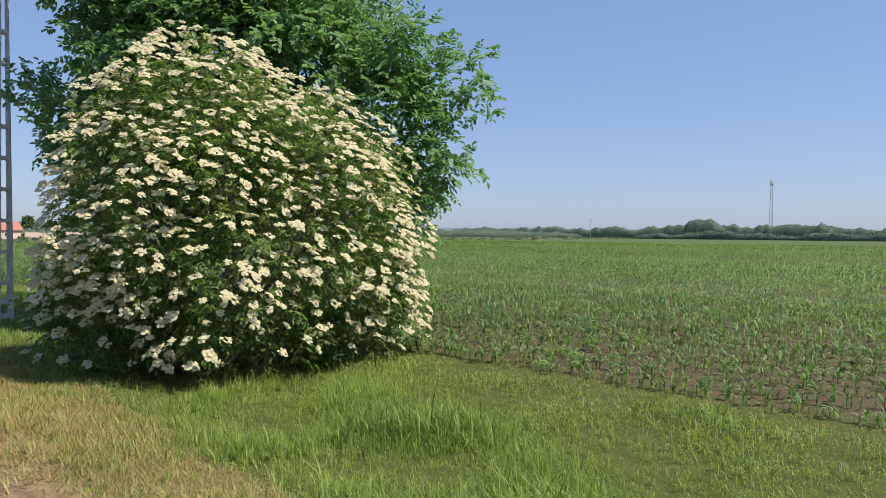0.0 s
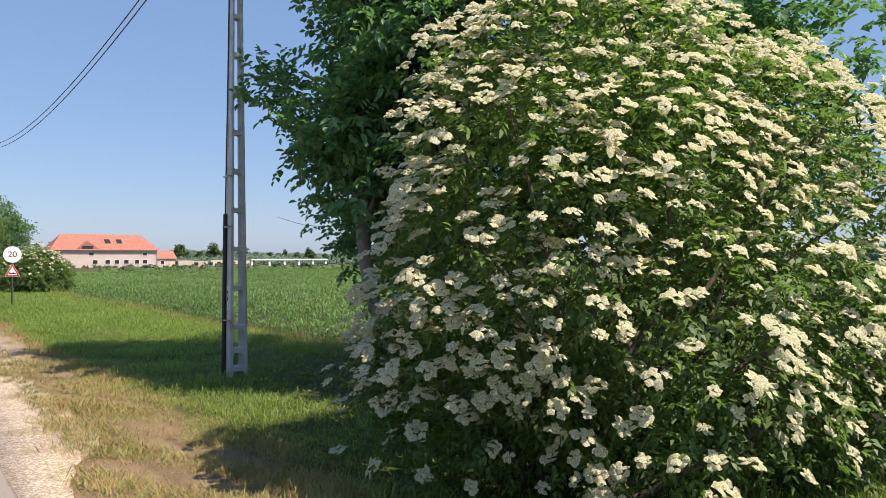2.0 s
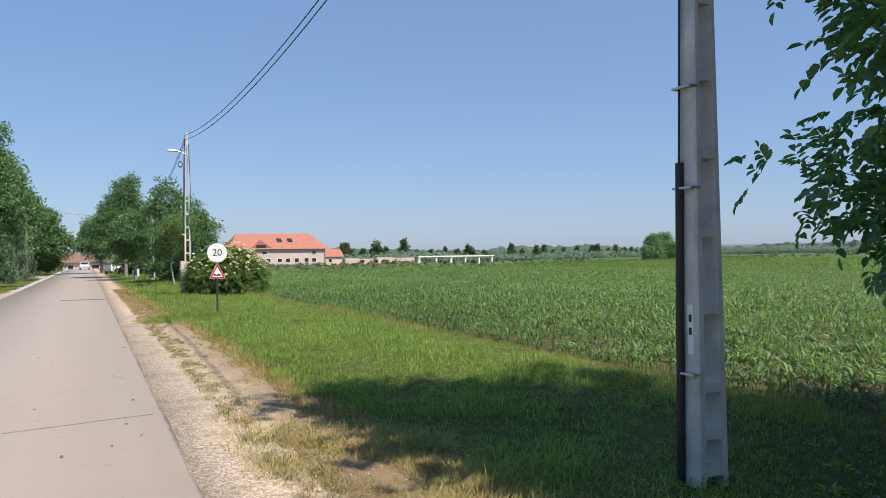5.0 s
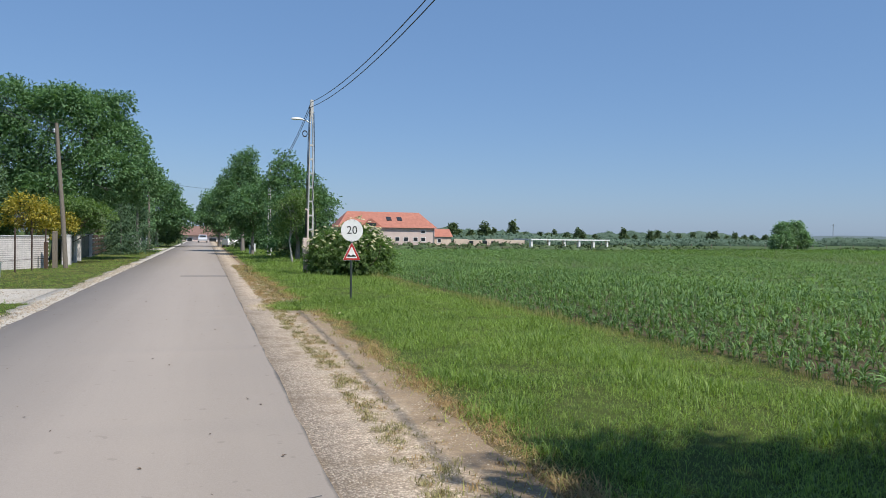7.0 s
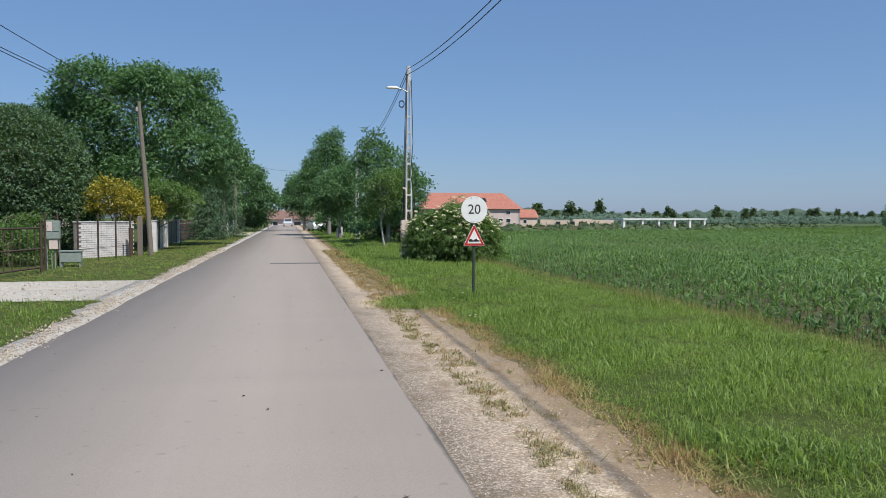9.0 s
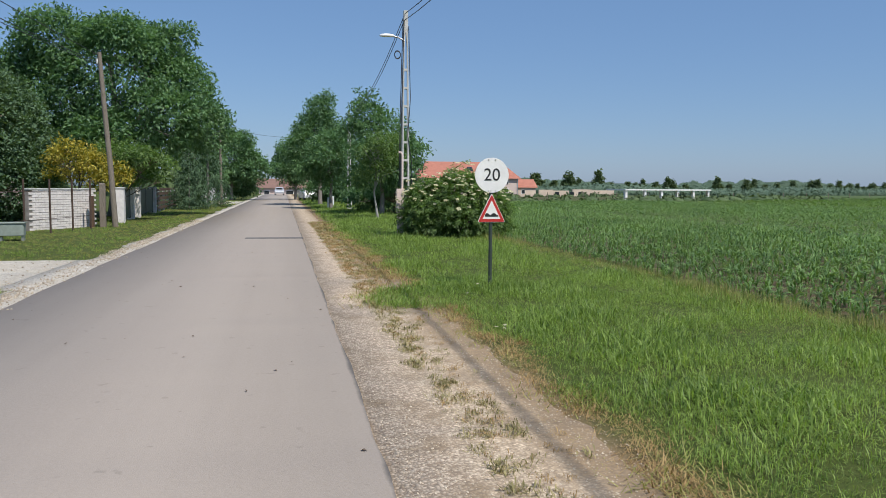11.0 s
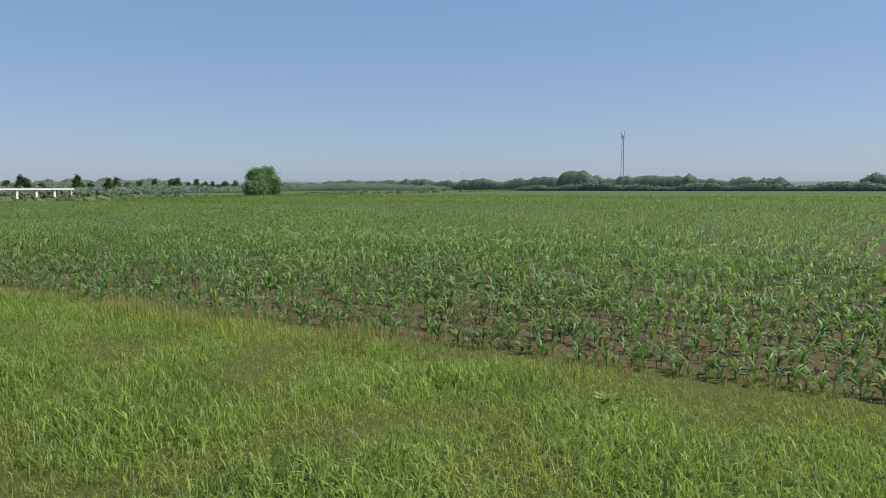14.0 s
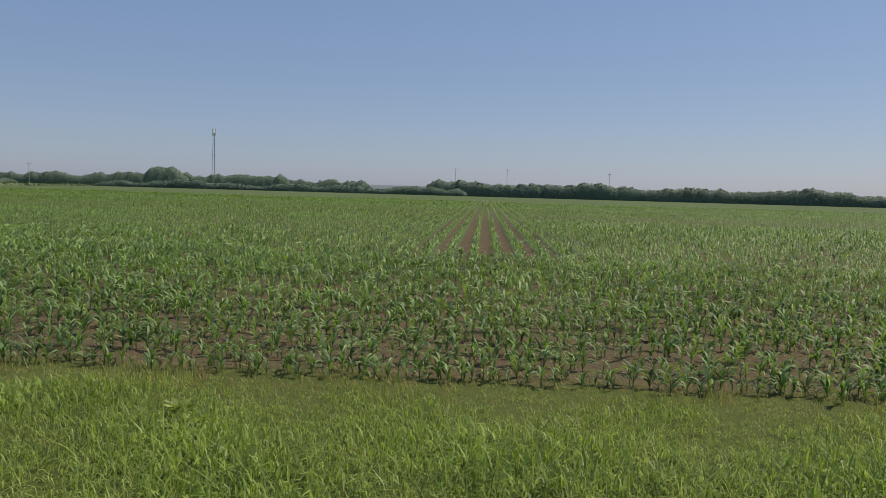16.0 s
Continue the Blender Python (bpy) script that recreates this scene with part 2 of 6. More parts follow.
def gravel_mat(name, lo, hi, dirt, much):
    n = Nodes(name)
    p = n.pos()
    v = n.add("ShaderNodeTexVoronoi", Scale=26.0)
    n.link(p, v.inputs["Vector"])
    v2 = n.add("ShaderNodeTexVoronoi", Scale=60.0)
    n.link(p, v2.inputs["Vector"])
    tone = n.xyz(v.outputs["Color"])[0]
    c = n.mix(tone, lo, hi)
    c = n.mix(n.ramp(v2.outputs["Distance"], [(0.3, 0.0), (0.75, 0.6)]), c, tuple(a * 0.5 for a in lo))
    patch = n.ramp(n.noise(1.3, 5, 0.65, p), [(0.5 - much * 0.4, 0.0), (0.9 - much * 0.4, 0.85)])
    c = n.mix(patch, c, n.mix(n.noise(18, 3, 0.6, p), dirt, tuple(a * 1.5 for a in dirt)))
    n.color(c).rough(0.92)
    n.bump(n.math('ADD', v.outputs["Distance"], n.math('MULTIPLY', v2.outputs["Distance"], 0.5)), 0.8, 0.02)
    return n.m


M["asphalt"] = asphalt_mat()


def shoulder_mat():
    """Old asphalt crumbs by the road that turn into limestone gravel, then into trodden earth."""
    n = Nodes("gravel_shoulder")
    p = n.pos()
    x, y, z = n.xyz(p)
    v = n.add("ShaderNodeTexVoronoi", Scale=48.0)
    n.link(p, v.inputs["Vector"])
    v2 = n.add("ShaderNodeTexVoronoi", Scale=24.0)
    n.link(p, v2.inputs["Vector"])
    tone = n.xyz(v.outputs["Color"])[0]
    tone2 = n.xyz(v2.outputs["Color"])[1]
    fine = n.noise(70, 3, 0.7, p)
    wob = n.math('MULTIPLY', n.math('SUBTRACT', n.noise(2.2, 5, 0.65, p), 0.5), 1.1)
    xs = n.math('ADD', x, wob)
    seal = n.mix(tone, (0.34, 0.25, 0.175), (0.77, 0.62, 0.46))
    stone = n.mix(n.math('ADD', n.math('MULTIPLY', tone, 0.6), n.math('MULTIPLY', tone2, 0.4)), (0.26, 0.19, 0.125), (0.79, 0.65, 0.48))
    earth = n.mix(n.noise(26, 4, 0.7, p), (0.13, 0.085, 0.045), (0.46, 0.335, 0.20))
    c = n.mix(n.math('MULTIPLY', n.math('SUBTRACT', xs, 0.38), 4.0, True), seal, stone)
    c = n.mix(n.math('MULTIPLY', n.math('SUBTRACT', xs, 0.80), 2.6, True), c, earth)
    c = n.mix(n.math('MULTIPLY', n.ramp(n.noise(1.6, 5, 0.7, p), [(0.50, 0.0), (0.66, 1.0)]), 0.75), c, earth)
    c = n.mix(n.ramp(v.outputs["Distance"], [(0.35, 0.0), (0.7, 0.55)]), c, (0.22, 0.165, 0.115))
    n.color(c).rough(0.92)
    n.bump(n.math('ADD', n.math('MULTIPLY', v.outputs["Distance"], -1.0), n.math('MULTIPLY', v2.outputs["Distance"], -1.0)), 0.22, 0.015)
    return n.m


M["shoulder"] = shoulder_mat()
M["white_gravel"] = gravel_mat("crushed_white_stone", (0.46, 0.42, 0.36), (0.76, 0.71, 0.63), (0.36, 0.31, 0.24), 0.3)
M["stone_bits"] = leaf_mat("stone_chips", (0.24, 0.185, 0.135), (0.56, 0.475, 0.365), 0.0, 0.9, 1.5, (1, 1, 1))
M["patch"] = plain_mat("tar_patch", (0.14, 0.13, 0.12), 0.85, 0, 0.3, 5, 0.4, 90)
M["concrete"] = plain_mat("pole_concrete", (0.55, 0.545, 0.52), 0.85, 0, 0.3, 3.5, 0.5, 70)
M["black"] = plain_mat("black_plastic", (0.02, 0.02, 0.022), 0.5, 0, 0.3, 8, 0.1)
M["steel"] = plain_mat("galvanised_steel", (0.5, 0.5, 0.5), 0.45, 0.8, 0.2, 12, 0.1)
M["sign_white"] = plain_mat("white_sign_face", (0.80, 0.79, 0.77), 0.45, 0, 0.10, 7, 0.05)
M["sign_red"] = plain_mat("red_sign_border", (0.52, 0.035, 0.03), 0.45, 0, 0.25, 9, 0.05)
M["sign_black"] = plain_mat("black_sign_print", (0.02, 0.02, 0.02), 0.5, 0, 0.2, 9, 0.05)
M["post_green"] = plain_mat("dark_green_post", (0.045, 0.06, 0.05), 0.5, 0, 0.35, 14, 0.2)
M["brick_white"] = plain_mat("whitewashed_brick", (0.70, 0.65, 0.62), 0.85, 0, 0.22, 4, 0.4, 45)
M["mortar"] = plain_mat("grey_mortar", (0.27, 0.24, 0.22), 0.95, 0, 0.3, 6, 0.5, 60)
M["rust"] = plain_mat("rusty_iron", (0.085, 0.055, 0.042), 0.85, 0.2, 0.45, 10, 0.4)
M["plaster"] = plain_mat("white_plaster", (0.62, 0.50, 0.45), 0.9, 0, 0.12, 0.8, 0.1)
M["roof"] = plain_mat("red_roof_tiles", (0.40, 0.16, 0.11), 0.8, 0, 0.25, 1.5, 0.3, 12)
M["roof_dark"] = plain_mat("brown_roof_tiles", (0.22, 0.13, 0.10), 0.8, 0, 0.3, 1.5, 0.3, 12)
M["beige"] = plain_mat("beige_wall", (0.62, 0.50, 0.40), 0.9, 0, 0.2, 0.5, 0.1)
M["glass"] = plain_mat("dark_window_glass", (0.03, 0.035, 0.04), 0.12, 0, 0.2, 3, 0.0)
M["cab_green"] = plain_mat("grey_green_cabinet", (0.25, 0.29, 0.26), 0.5, 0, 0.2, 8, 0.1)
M["car_white"] = plain_mat("white_car_paint", (0.78, 0.78, 0.78), 0.25, 0, 0.05, 5, 0.0)
M["car_grey"] = plain_mat("silver_car_paint", (0.55, 0.57, 0.6), 0.3, 0.4, 0.05, 5, 0.0)
M["rubber"] = plain_mat("tyre_rubber", (0.025, 0.025, 0.025), 0.8, 0, 0.2, 9, 0.2)

# ---------------------------------------------------------------- mesh helpers


def arr_mesh(name, verts, faces, mat, smooth=False):
    """A mesh from arrays: verts (n, 3), faces (m, 3 or 4)."""
    verts, faces = np.asarray(verts, np.float32), np.asarray(faces, np.int32)
    me = bpy.data.meshes.new(name)
    me.vertices.add(len(verts))
    me.vertices.foreach_set("co", verts.ravel())
    k = faces.shape[1]
    me.loops.add(faces.size)
    me.loops.foreach_set("vertex_index", faces.ravel())
    me.polygons.add(len(faces))
    me.polygons.foreach_set("loop_start", np.arange(0, faces.size, k, dtype=np.int32))
    me.polygons.foreach_set("loop_total", np.full(len(faces), k, np.int32))
    if smooth:
        me.polygons.foreach_set("use_smooth", np.ones(len(faces), bool))
    me.materials.append(mat)
    me.update(calc_edges=True)
    return me


def arr_part(name, verts, faces, mat, parent=None, label="", smooth=False, kind=""):
    ob = new(name, arr_mesh(name, verts, faces, mat, smooth))
    if parent is not None:
        ob.parent = parent
    return tagged(ob, label, kind=kind)


def part(name, bm, mat, parent=None, label="", smooth=False):
    """Links a bmesh as one mesh object under a thing or a part."""
    me = bpy.data.meshes.new(name)
    bm.to_mesh(me)
    bm.free()
    me.materials.append(mat)
    if smooth:
        me.polygons.foreach_set("use_smooth", np.ones(len(me.polygons), bool))
    ob = new(name, me)
    if parent is not None:
        ob.parent = parent
    return tagged(ob, label)


def thing(name, at=(0, 0, 0), turn=0.0, label="", category="", group="", kind=""):
    ob = new(name)
    ob.empty_display_size = 0.2
    ob.matrix_basis = pose(*at, 0, 0, turn)
    return tagged(ob, label, category, group, kind)


def box(bm, x0, x1, y0, y1, z0, z1, bevel=0.0):
    r = bmesh.ops.create_cube(bm, size=1.0)
    vs = r["verts"]
    for v in vs:
        v.co = Vector((x0 + (v.co.x + 0.5) * (x1 - x0), y0 + (v.co.y + 0.5) * (y1 - y0), z0 + (v.co.z + 0.5) * (z1 - z0)))
    if bevel:
        es = list({e for v in vs for e in v.link_edges})
        bmesh.ops.bevel(bm, geom=es, offset=bevel, segments=1, affect='EDGES')
    return bm


def box_bm(*a, bevel=0.0):
    return box(bmesh.new(), *a, bevel=bevel)


def tube_arrays(pts, radii, sides=8):
    """Vertices and quads of a tapered tube along pts."""
    pts = [Vector(p) for p in pts]
    vs, fs = [], []
    up = Vector((0.13, 0.97, 0.2))
    for i, p in enumerate(pts):
        d = (pts[min(i + 1, len(pts) - 1)] - pts[max(i - 1, 0)]).normalized()
        a = d.cross(up)
        if a.length < 1e-3:
            a = d.cross(Vector((1, 0, 0)))
        a.normalize()
        b = d.cross(a)
        for k in range(sides):
            t = 2 * math.pi * k / sides
            vs.append(p + (a * math.cos(t) + b * math.sin(t)) * radii[i])
    for i in range(len(pts) - 1):
        for k in range(sides):
            k2 = (k + 1) % sides
            fs.append((i * sides + k, i * sides + k2, (i + 1) * sides + k2, (i + 1) * sides + k))
    return np.array([tuple(v) for v in vs]), np.array(fs)


def join(arrays):
    """Joins (verts, faces) pairs into one pair."""
    vs, fs, n = [], [], 0
    for v, f in arrays:
        vs.append(v)
        fs.append(f + n)
        n += len(v)
    return np.concatenate(vs), np.concatenate(fs)


def tube(name, pts, radii, mat, parent=None, sides=8, label=""):
    if isinstance(radii, (int, float)):
        radii = [radii] * len(pts)
    v, f = tube_arrays(pts, radii, sides)
    return arr_part(name, v, f, mat, parent, label, True)


def unit(v):
    return v / np.maximum(np.linalg.norm(v, axis=-1, keepdims=True), 1e-9)


def leaf_quads(base, heading, normal, length, width, fold=0.15):
    """Folded, pointed leaves: four corners each."""
    side = unit(np.cross(heading, normal)) * width[:, None] * 0.5
    nrm = unit(np.cross(side, heading))
    tip = base + heading * length[:, None] - nrm * (length * 0.12)[:, None]
    mid = base + heading * (length * 0.42)[:, None] + nrm * (length * fold)[:, None]
    v = np.stack([base, mid - side, tip, mid + side], 1).reshape(-1, 3)
    return v, np.arange(len(v)).reshape(-1, 4)


def oval_quads(base, heading, normal, length, width, fold=0.12):
    """Oval leaves with a point, folded along the rib: two faces each."""
    side = unit(np.cross(heading, normal)) * width[:, None] * 0.5
    nrm = unit(np.cross(side, heading))
    rise = nrm * (length * fold)[:, None]
    a, b = base + heading * (length * 0.3)[:, None] + rise, base + heading * (length * 0.68)[:, None] + rise * 0.7
    tip = base + heading * length[:, None] - nrm * (length * 0.15)[:, None]
    v = np.stack([base, a - side * 0.9, b - side * 0.95, tip, b + side * 0.95, a + side * 0.9], 1).reshape(-1, 3)
    k = np.arange(len(base))[:, None] * 6
    return v, np.concatenate([k + np.array([[0, 1, 2, 3]]), k + np.array([[3, 4, 5, 0]])])


def rand_dirs(rng, n):
    return unit(rng.normal(size=(n, 3)))


def lobes_surface(rng, lobes, n, shell=0.35, low=-1.0):
    """Points near the outside of a union of ellipsoids, with their outward ways."""
    out_p, out_n = [], []
    vol = np.array([(l[3] * l[4] * l[5]) ** (2 / 3) for l in lobes])
    lob = np.array(lobes, float)
    while sum(len(p) for p in out_p) < n:
        k = rng.choice(len(lobes), size=n, p=vol / vol.sum())
        d = rand_dirs(rng, n)
        d[:, 2] = np.where(d[:, 2] < low, -d[:, 2], d[:, 2])
        s = 1 - shell * rng.random(n) ** 1.4
        p = lob[k, :3] + d * lob[k, 3:] * s[:, None]
        inside = np.zeros(n, bool)
        for j in range(len(lobes)):
            q = (p - lob[j, :3]) / lob[j, 3:]
            inside |= (k != j) & ((q ** 2).sum(1) < (1 - shell) ** 2)
        keep = ~inside & (p[:, 2] > 0.12)
        out_p.append(p[keep])
        out_n.append(unit(d[keep] / lob[k[keep], 3:]))
    return np.concatenate(out_p)[:n], np.concatenate(out_n)[:n]


def crown_leaves(rng, centres, outward, per, radius, length, width, droop=0.35, flat=0.6):
    """Sprays of leaves round each centre: twig sprays that head outward and hang."""
    n = len(centres) * per
    c = np.repeat(centres, per, 0)
    o = np.repeat(outward, per, 0)
    off = np.clip(rng.normal(size=(n, 3)), -1.5, 1.5) * np.array([1, 1, flat]) * radius * 0.55
    head = unit(o * 0.7 + rng.normal(size=(n, 3)) * 0.75 + np.array([0, 0, -droop]))
    nrm = unit(rng.normal(size=(n, 3)) * 0.55 + np.array([0, 0, 1.0]) + o * 0.3)
    ln = length * rng.uniform(0.65, 1.25, n)
    return leaf_quads(c + off, head, nrm, ln, width * ln / length * rng.uniform(0.8, 1.2, n))


def compound_leaves(rng, centres, outward, sprays, leaflets, radius, axis, length, width, droop=0.35, oval=False):
    """Pinnate leaves: leaflets in pairs along a hanging stalk, several stalks round each centre."""
    n = len(centres) * sprays
    c, o = np.repeat(centres, sprays, 0), np.repeat(outward, sprays, 0)
    off = np.clip(rng.normal(size=(n, 3)), -1.4, 1.4) * radius * np.array([0.6, 0.6, 0.45])
    a = unit(o * 0.8 + rng.normal(size=(n, 3)) * 0.6 + np.array([0, 0, -droop + 0.15]))
    up = unit(np.array([0, 0, 1.0]) + rng.normal(size=(n, 3)) * 0.35 + o * 0.25)
    s = unit(np.cross(a, up))
    ax = axis * rng.uniform(0.7, 1.25, n)
    vs = []
    for k in range(leaflets):
        t = (k // 2 + 1) / ((leaflets + 1) // 2)
        sg = 0.0 if k == leaflets - 1 else (1.0 if k % 2 else -1.0)
        base = c + off + a * (ax * t)[:, None] - np.array([0, 0, 1.0]) * (ax * t * t * droop * 0.5)[:, None]
        head = unit(a * (1.0 if sg == 0 else 0.45) + s * sg * 0.85 - np.array([0, 0, droop * 0.6]) + rng.normal(size=(n, 3)) * 0.12)
        ln = length * rng.uniform(0.75, 1.2, n)
        vs.append((oval_quads if oval else leaf_quads)(base, head, up, ln, width * ln / length))
    return join(vs)


def burst(rng, lobes, per=6, small=0.45, shrink=0.8, reach=0.72):
    """Breaks smooth lobes up into a lumpy crown with bays between the lumps."""
    out = []
    for x, y, z, a, b, c in lobes:
        out.append((x, y, z, a * shrink, b * shrink, c * shrink))
        for d in rand_dirs(rng, per):
            k = small * rng.uniform(0.7, 1.25)
            out.append((x + d[0] * a * reach, y + d[1] * b * reach, z + d[2] * c * reach, a * k, b * k, c * k * 0.85))
    return out


def limb(rng, a, b, r0, r1, sag=0.0, bend=0.12, steps=6):
    a, b = np.array(a, float), np.array(b, float)
    L = np.linalg.norm(b - a)
    w = rng.normal(size=3) * bend * L
    pts = []
    for i in range(steps + 1):
        t = i / steps
        pts.append(a + (b - a) * t + w * math.sin(math.pi * t) * (1 - 0.3 * t) + np.array([0, 0, sag * L * math.sin(math.pi * t)]))
    return pts, [r0 + (r1 - r0) * (i / steps) ** 0.8 for i in range(steps + 1)]


def make_tree(name, at, lobes, label, seed, trunk, trunk_r, leaf="tree", bark="bark", clumps=300, per=30, radius=0.45,
              leaf_len=0.16, leaf_w=0.07, limbs=14, droop=0.35, shell=0.4, group="", category="tree", twigs=60, pinnate=0, lumps=6):
    """A tapered trunk, limbs that reach into the crown, and a crown of sprays of leaves. Places are relative to the foot."""
    rng = np.random.default_rng(seed)
    t = thing(name, at, 0, label, category, group)
    if lumps:
        lobes = burst(rng, lobes, lumps, 0.40, 0.82, 0.80)
    p, o = lobes_surface(rng, lobes, int(clumps * 1.6), shell)
    top = (o[:, 2] > -0.25) | (rng.random(len(o)) < (1.0 if pinnate else 0.3))
    p, o = p[top][:clumps], o[top][:clumps]
    pts = [Vector(q) for q in trunk]
    rad = [trunk_r * (1 - 0.55 * i / (len(pts) - 1)) for i in range(len(pts))]
    rad[0] *= 1.25
    arr_part("trunk", *tube_arrays(pts, rad, 10), M[bark], t, "", True)
    far = p[rng.permutation(len(p))]
    for i in range(limbs):
        k = rng.integers(max(1, len(pts) // 2), len(pts))
        pl, rl = limb(rng, pts[k], far[i] * 0.92 + np.array(pts[k]) * 0.08, rad[k] * rng.uniform(0.4, 0.65), 0.012, 0.05, 0.07)
        tubes = [tube_arrays(pl, rl, 6)]
        for j in range(max(1, twigs // limbs)):
            q = pl[rng.integers(2, len(pl) - 1)]
            near = far[np.argsort(np.linalg.norm(far - np.array(q), axis=1))[rng.integers(0, max(2, len(far) // 12))]]
            pl2, rl2 = limb(rng, q, near, 0.02, 0.005, 0.03, 0.1, 4)
            tubes.append(tube_arrays(pl2, rl2, 3))
        arr_part("limb", *join(tubes), M[bark], t, "", True)
    if pinnate:
        v, f = compound_leaves(rng, p, o, per, pinnate, radius, leaf_len * 2.0, leaf_len, leaf_w, droop, True)
    else:
        v, f = crown_leaves(rng, p, o, per, radius, leaf_len, leaf_w, droop)
    arr_part("crown", v, f, M[leaf], t)
    return t


def scatter(templates, pts, rot, scl, which):
    """Copies small templates (verts, quads) to many points, as one pair of arrays."""
    out = []
    for k, (tv, tf) in enumerate(templates):
        m = which == k
        if not m.any():
            continue
        p, r, s = pts[m], rot[m], scl[m]
        c, sn = np.cos(r), np.sin(r)
        x = tv[None, :, 0] * c[:, None] - tv[None, :, 1] * sn[:, None]
        y = tv[None, :, 0] * sn[:, None] + tv[None, :, 1] * c[:, None]
        v = np.stack([x, y, np.broadcast_to(tv[None, :, 2], x.shape)], 2) * s[:, None, None] + p[:, None, :]
        f = tf[None] + (np.arange(len(p)) * len(tv))[:, None, None]
        out.append((v.reshape(-1, 3), f.reshape(-1, tf.shape[1])))
    return join(out)


def blade(base, yaw, length, width, lean, bend):
    """A bent blade: three levels, two quads; the tip is narrow."""
    d = np.array([math.cos(yaw), math.sin(yaw), 0])
    s = np.array([-math.sin(yaw), math.cos(yaw), 0]) * width / 2
    p1 = base + d * length * math.sin(lean) * 0.5 + np.array([0, 0, length * 0.5 * math.cos(lean)])
    l2 = lean + bend
    p2 = p1 + d * length * math.sin(l2) * 0.5 + np.array([0, 0, length * 0.5 * math.cos(l2)])
    v = np.array([base - s, base + s, p1 + s * 0.85, p1 - s * 0.85, p2 + s * 0.12, p2 - s * 0.12])
    return v, np.array([(0, 1, 2, 3), (3, 2, 4, 5)])


def wisp(base, yaw, length, width, lean, bend):
    """A small bent blade of one folded face."""
    v, _ = blade(base, yaw, length, width * 1.25, lean, bend)
    return np.array([(v[0] + v[1]) / 2, v[2], (v[4] + v[5]) / 2, v[3]]), np.array([(0, 1, 2, 3)])


def spike(base, yaw, length, width, lean, bend):
    """A short straight blade of one three-cornered face."""
    v, _ = blade(base, yaw, length, width * 1.5, lean, bend * 0.5)
    return np.array([v[0], v[1], (v[4] + v[5]) / 2]), np.array([(0, 1, 2)])


def tuft(rng, n, spread, length, width, lean=0.5, form=blade):
    return join([form(np.array([*(rng.normal(size=2) * spread), 0]), rng.uniform(0, 6.283), length * rng.uniform(0.5, 1.2),
                       width * rng.uniform(0.7, 1.3), abs(rng.normal()) * lean, rng.uniform(0.2, 1.7)) for _ in range(n)])

# ---------------------------------------------------------------- ground, road, verge
ROAD_W = 4.28


def ground_height(x, y):
    """Flat land: a slight bank on the verge, clods in the tilled soil."""
    x, y = np.asarray(x, float), np.asarray(y, float)
    bank = (0.16 * np.clip((y - 18.5) / 5, 0, 1) - 0.10) * np.exp(-((x - 3.7) / 1.6) ** 2)
    clods = np.where((x > 6.9) & (x < 40), 0.03 * np.sin(x * 3.1 + 1.3 * np.sin(y * 0.7)) * np.sin(y * 2.3), 0)
    return bank + clods + 0.0 * y


def build_ground():
    xs = np.unique(np.concatenate([np.linspace(-2500, -60, 14), np.linspace(-60, -5, 12), np.linspace(-5, 30, 141), np.linspace(30, 100, 15), np.linspace(100, 3000, 22)]))
    ys = np.unique(np.concatenate([np.linspace(-2500, -40, 14), np.linspace(-40, -6, 10), np.linspace(-6, 60, 166), np.linspace(60, 200, 15), np.linspace(200, 3000, 20)]))
    X, Y = np.meshgrid(xs, ys)
    Z = ground_height(X, Y)
    v = np.stack([X, Y, Z], 2).reshape(-1, 3)
    w = len(xs)
    i = (np.arange(len(ys) - 1)[:, None] * w + np.arange(w - 1)[None]).ravel()
    f = np.stack([i, i + 1, i + w + 1, i + w], 1)
    ob = arr_part("ground", v, f, M["ground"], None, "", True)
    tagged(ob, "flat brown and green farmland reaching the horizon", "ground", kind="structure")


build_ground()


def strip(name, ys, left, right, z, thick, mat, label, category):
    """A slab between two wandering edges along the road."""
    n = len(ys)
    top = np.concatenate([np.stack([left, ys, np.full(n, z)], 1), np.stack([right, ys, np.full(n, z)], 1)])
    bot = top - np.array([0, 0, thick])
    v = np.concatenate([top, bot])
    k = np.arange(n - 1)
    f = np.concatenate([np.stack([k, k + n, k + n + 1, k + 1], 1),
                        np.stack([k + 3 * n, k + n, k + n + 1, k + 3 * n + 1], 1)[:, ::-1],
                        np.stack([k + 2 * n, k, k + 1, k + 2 * n + 1], 1)])
    ob = arr_part(name, v, f, mat)
    return tagged(ob, label, category, kind="structure")


def wander(ys, seed, amp, scale):
    rng = np.random.default_rng(seed)
    a = np.zeros(len(ys))
    for k in range(6):
        a += np.sin(ys * (0.9 ** k + k * 1.1) / scale + rng.uniform(0, 6.28)) / (k + 1)
    return a * amp


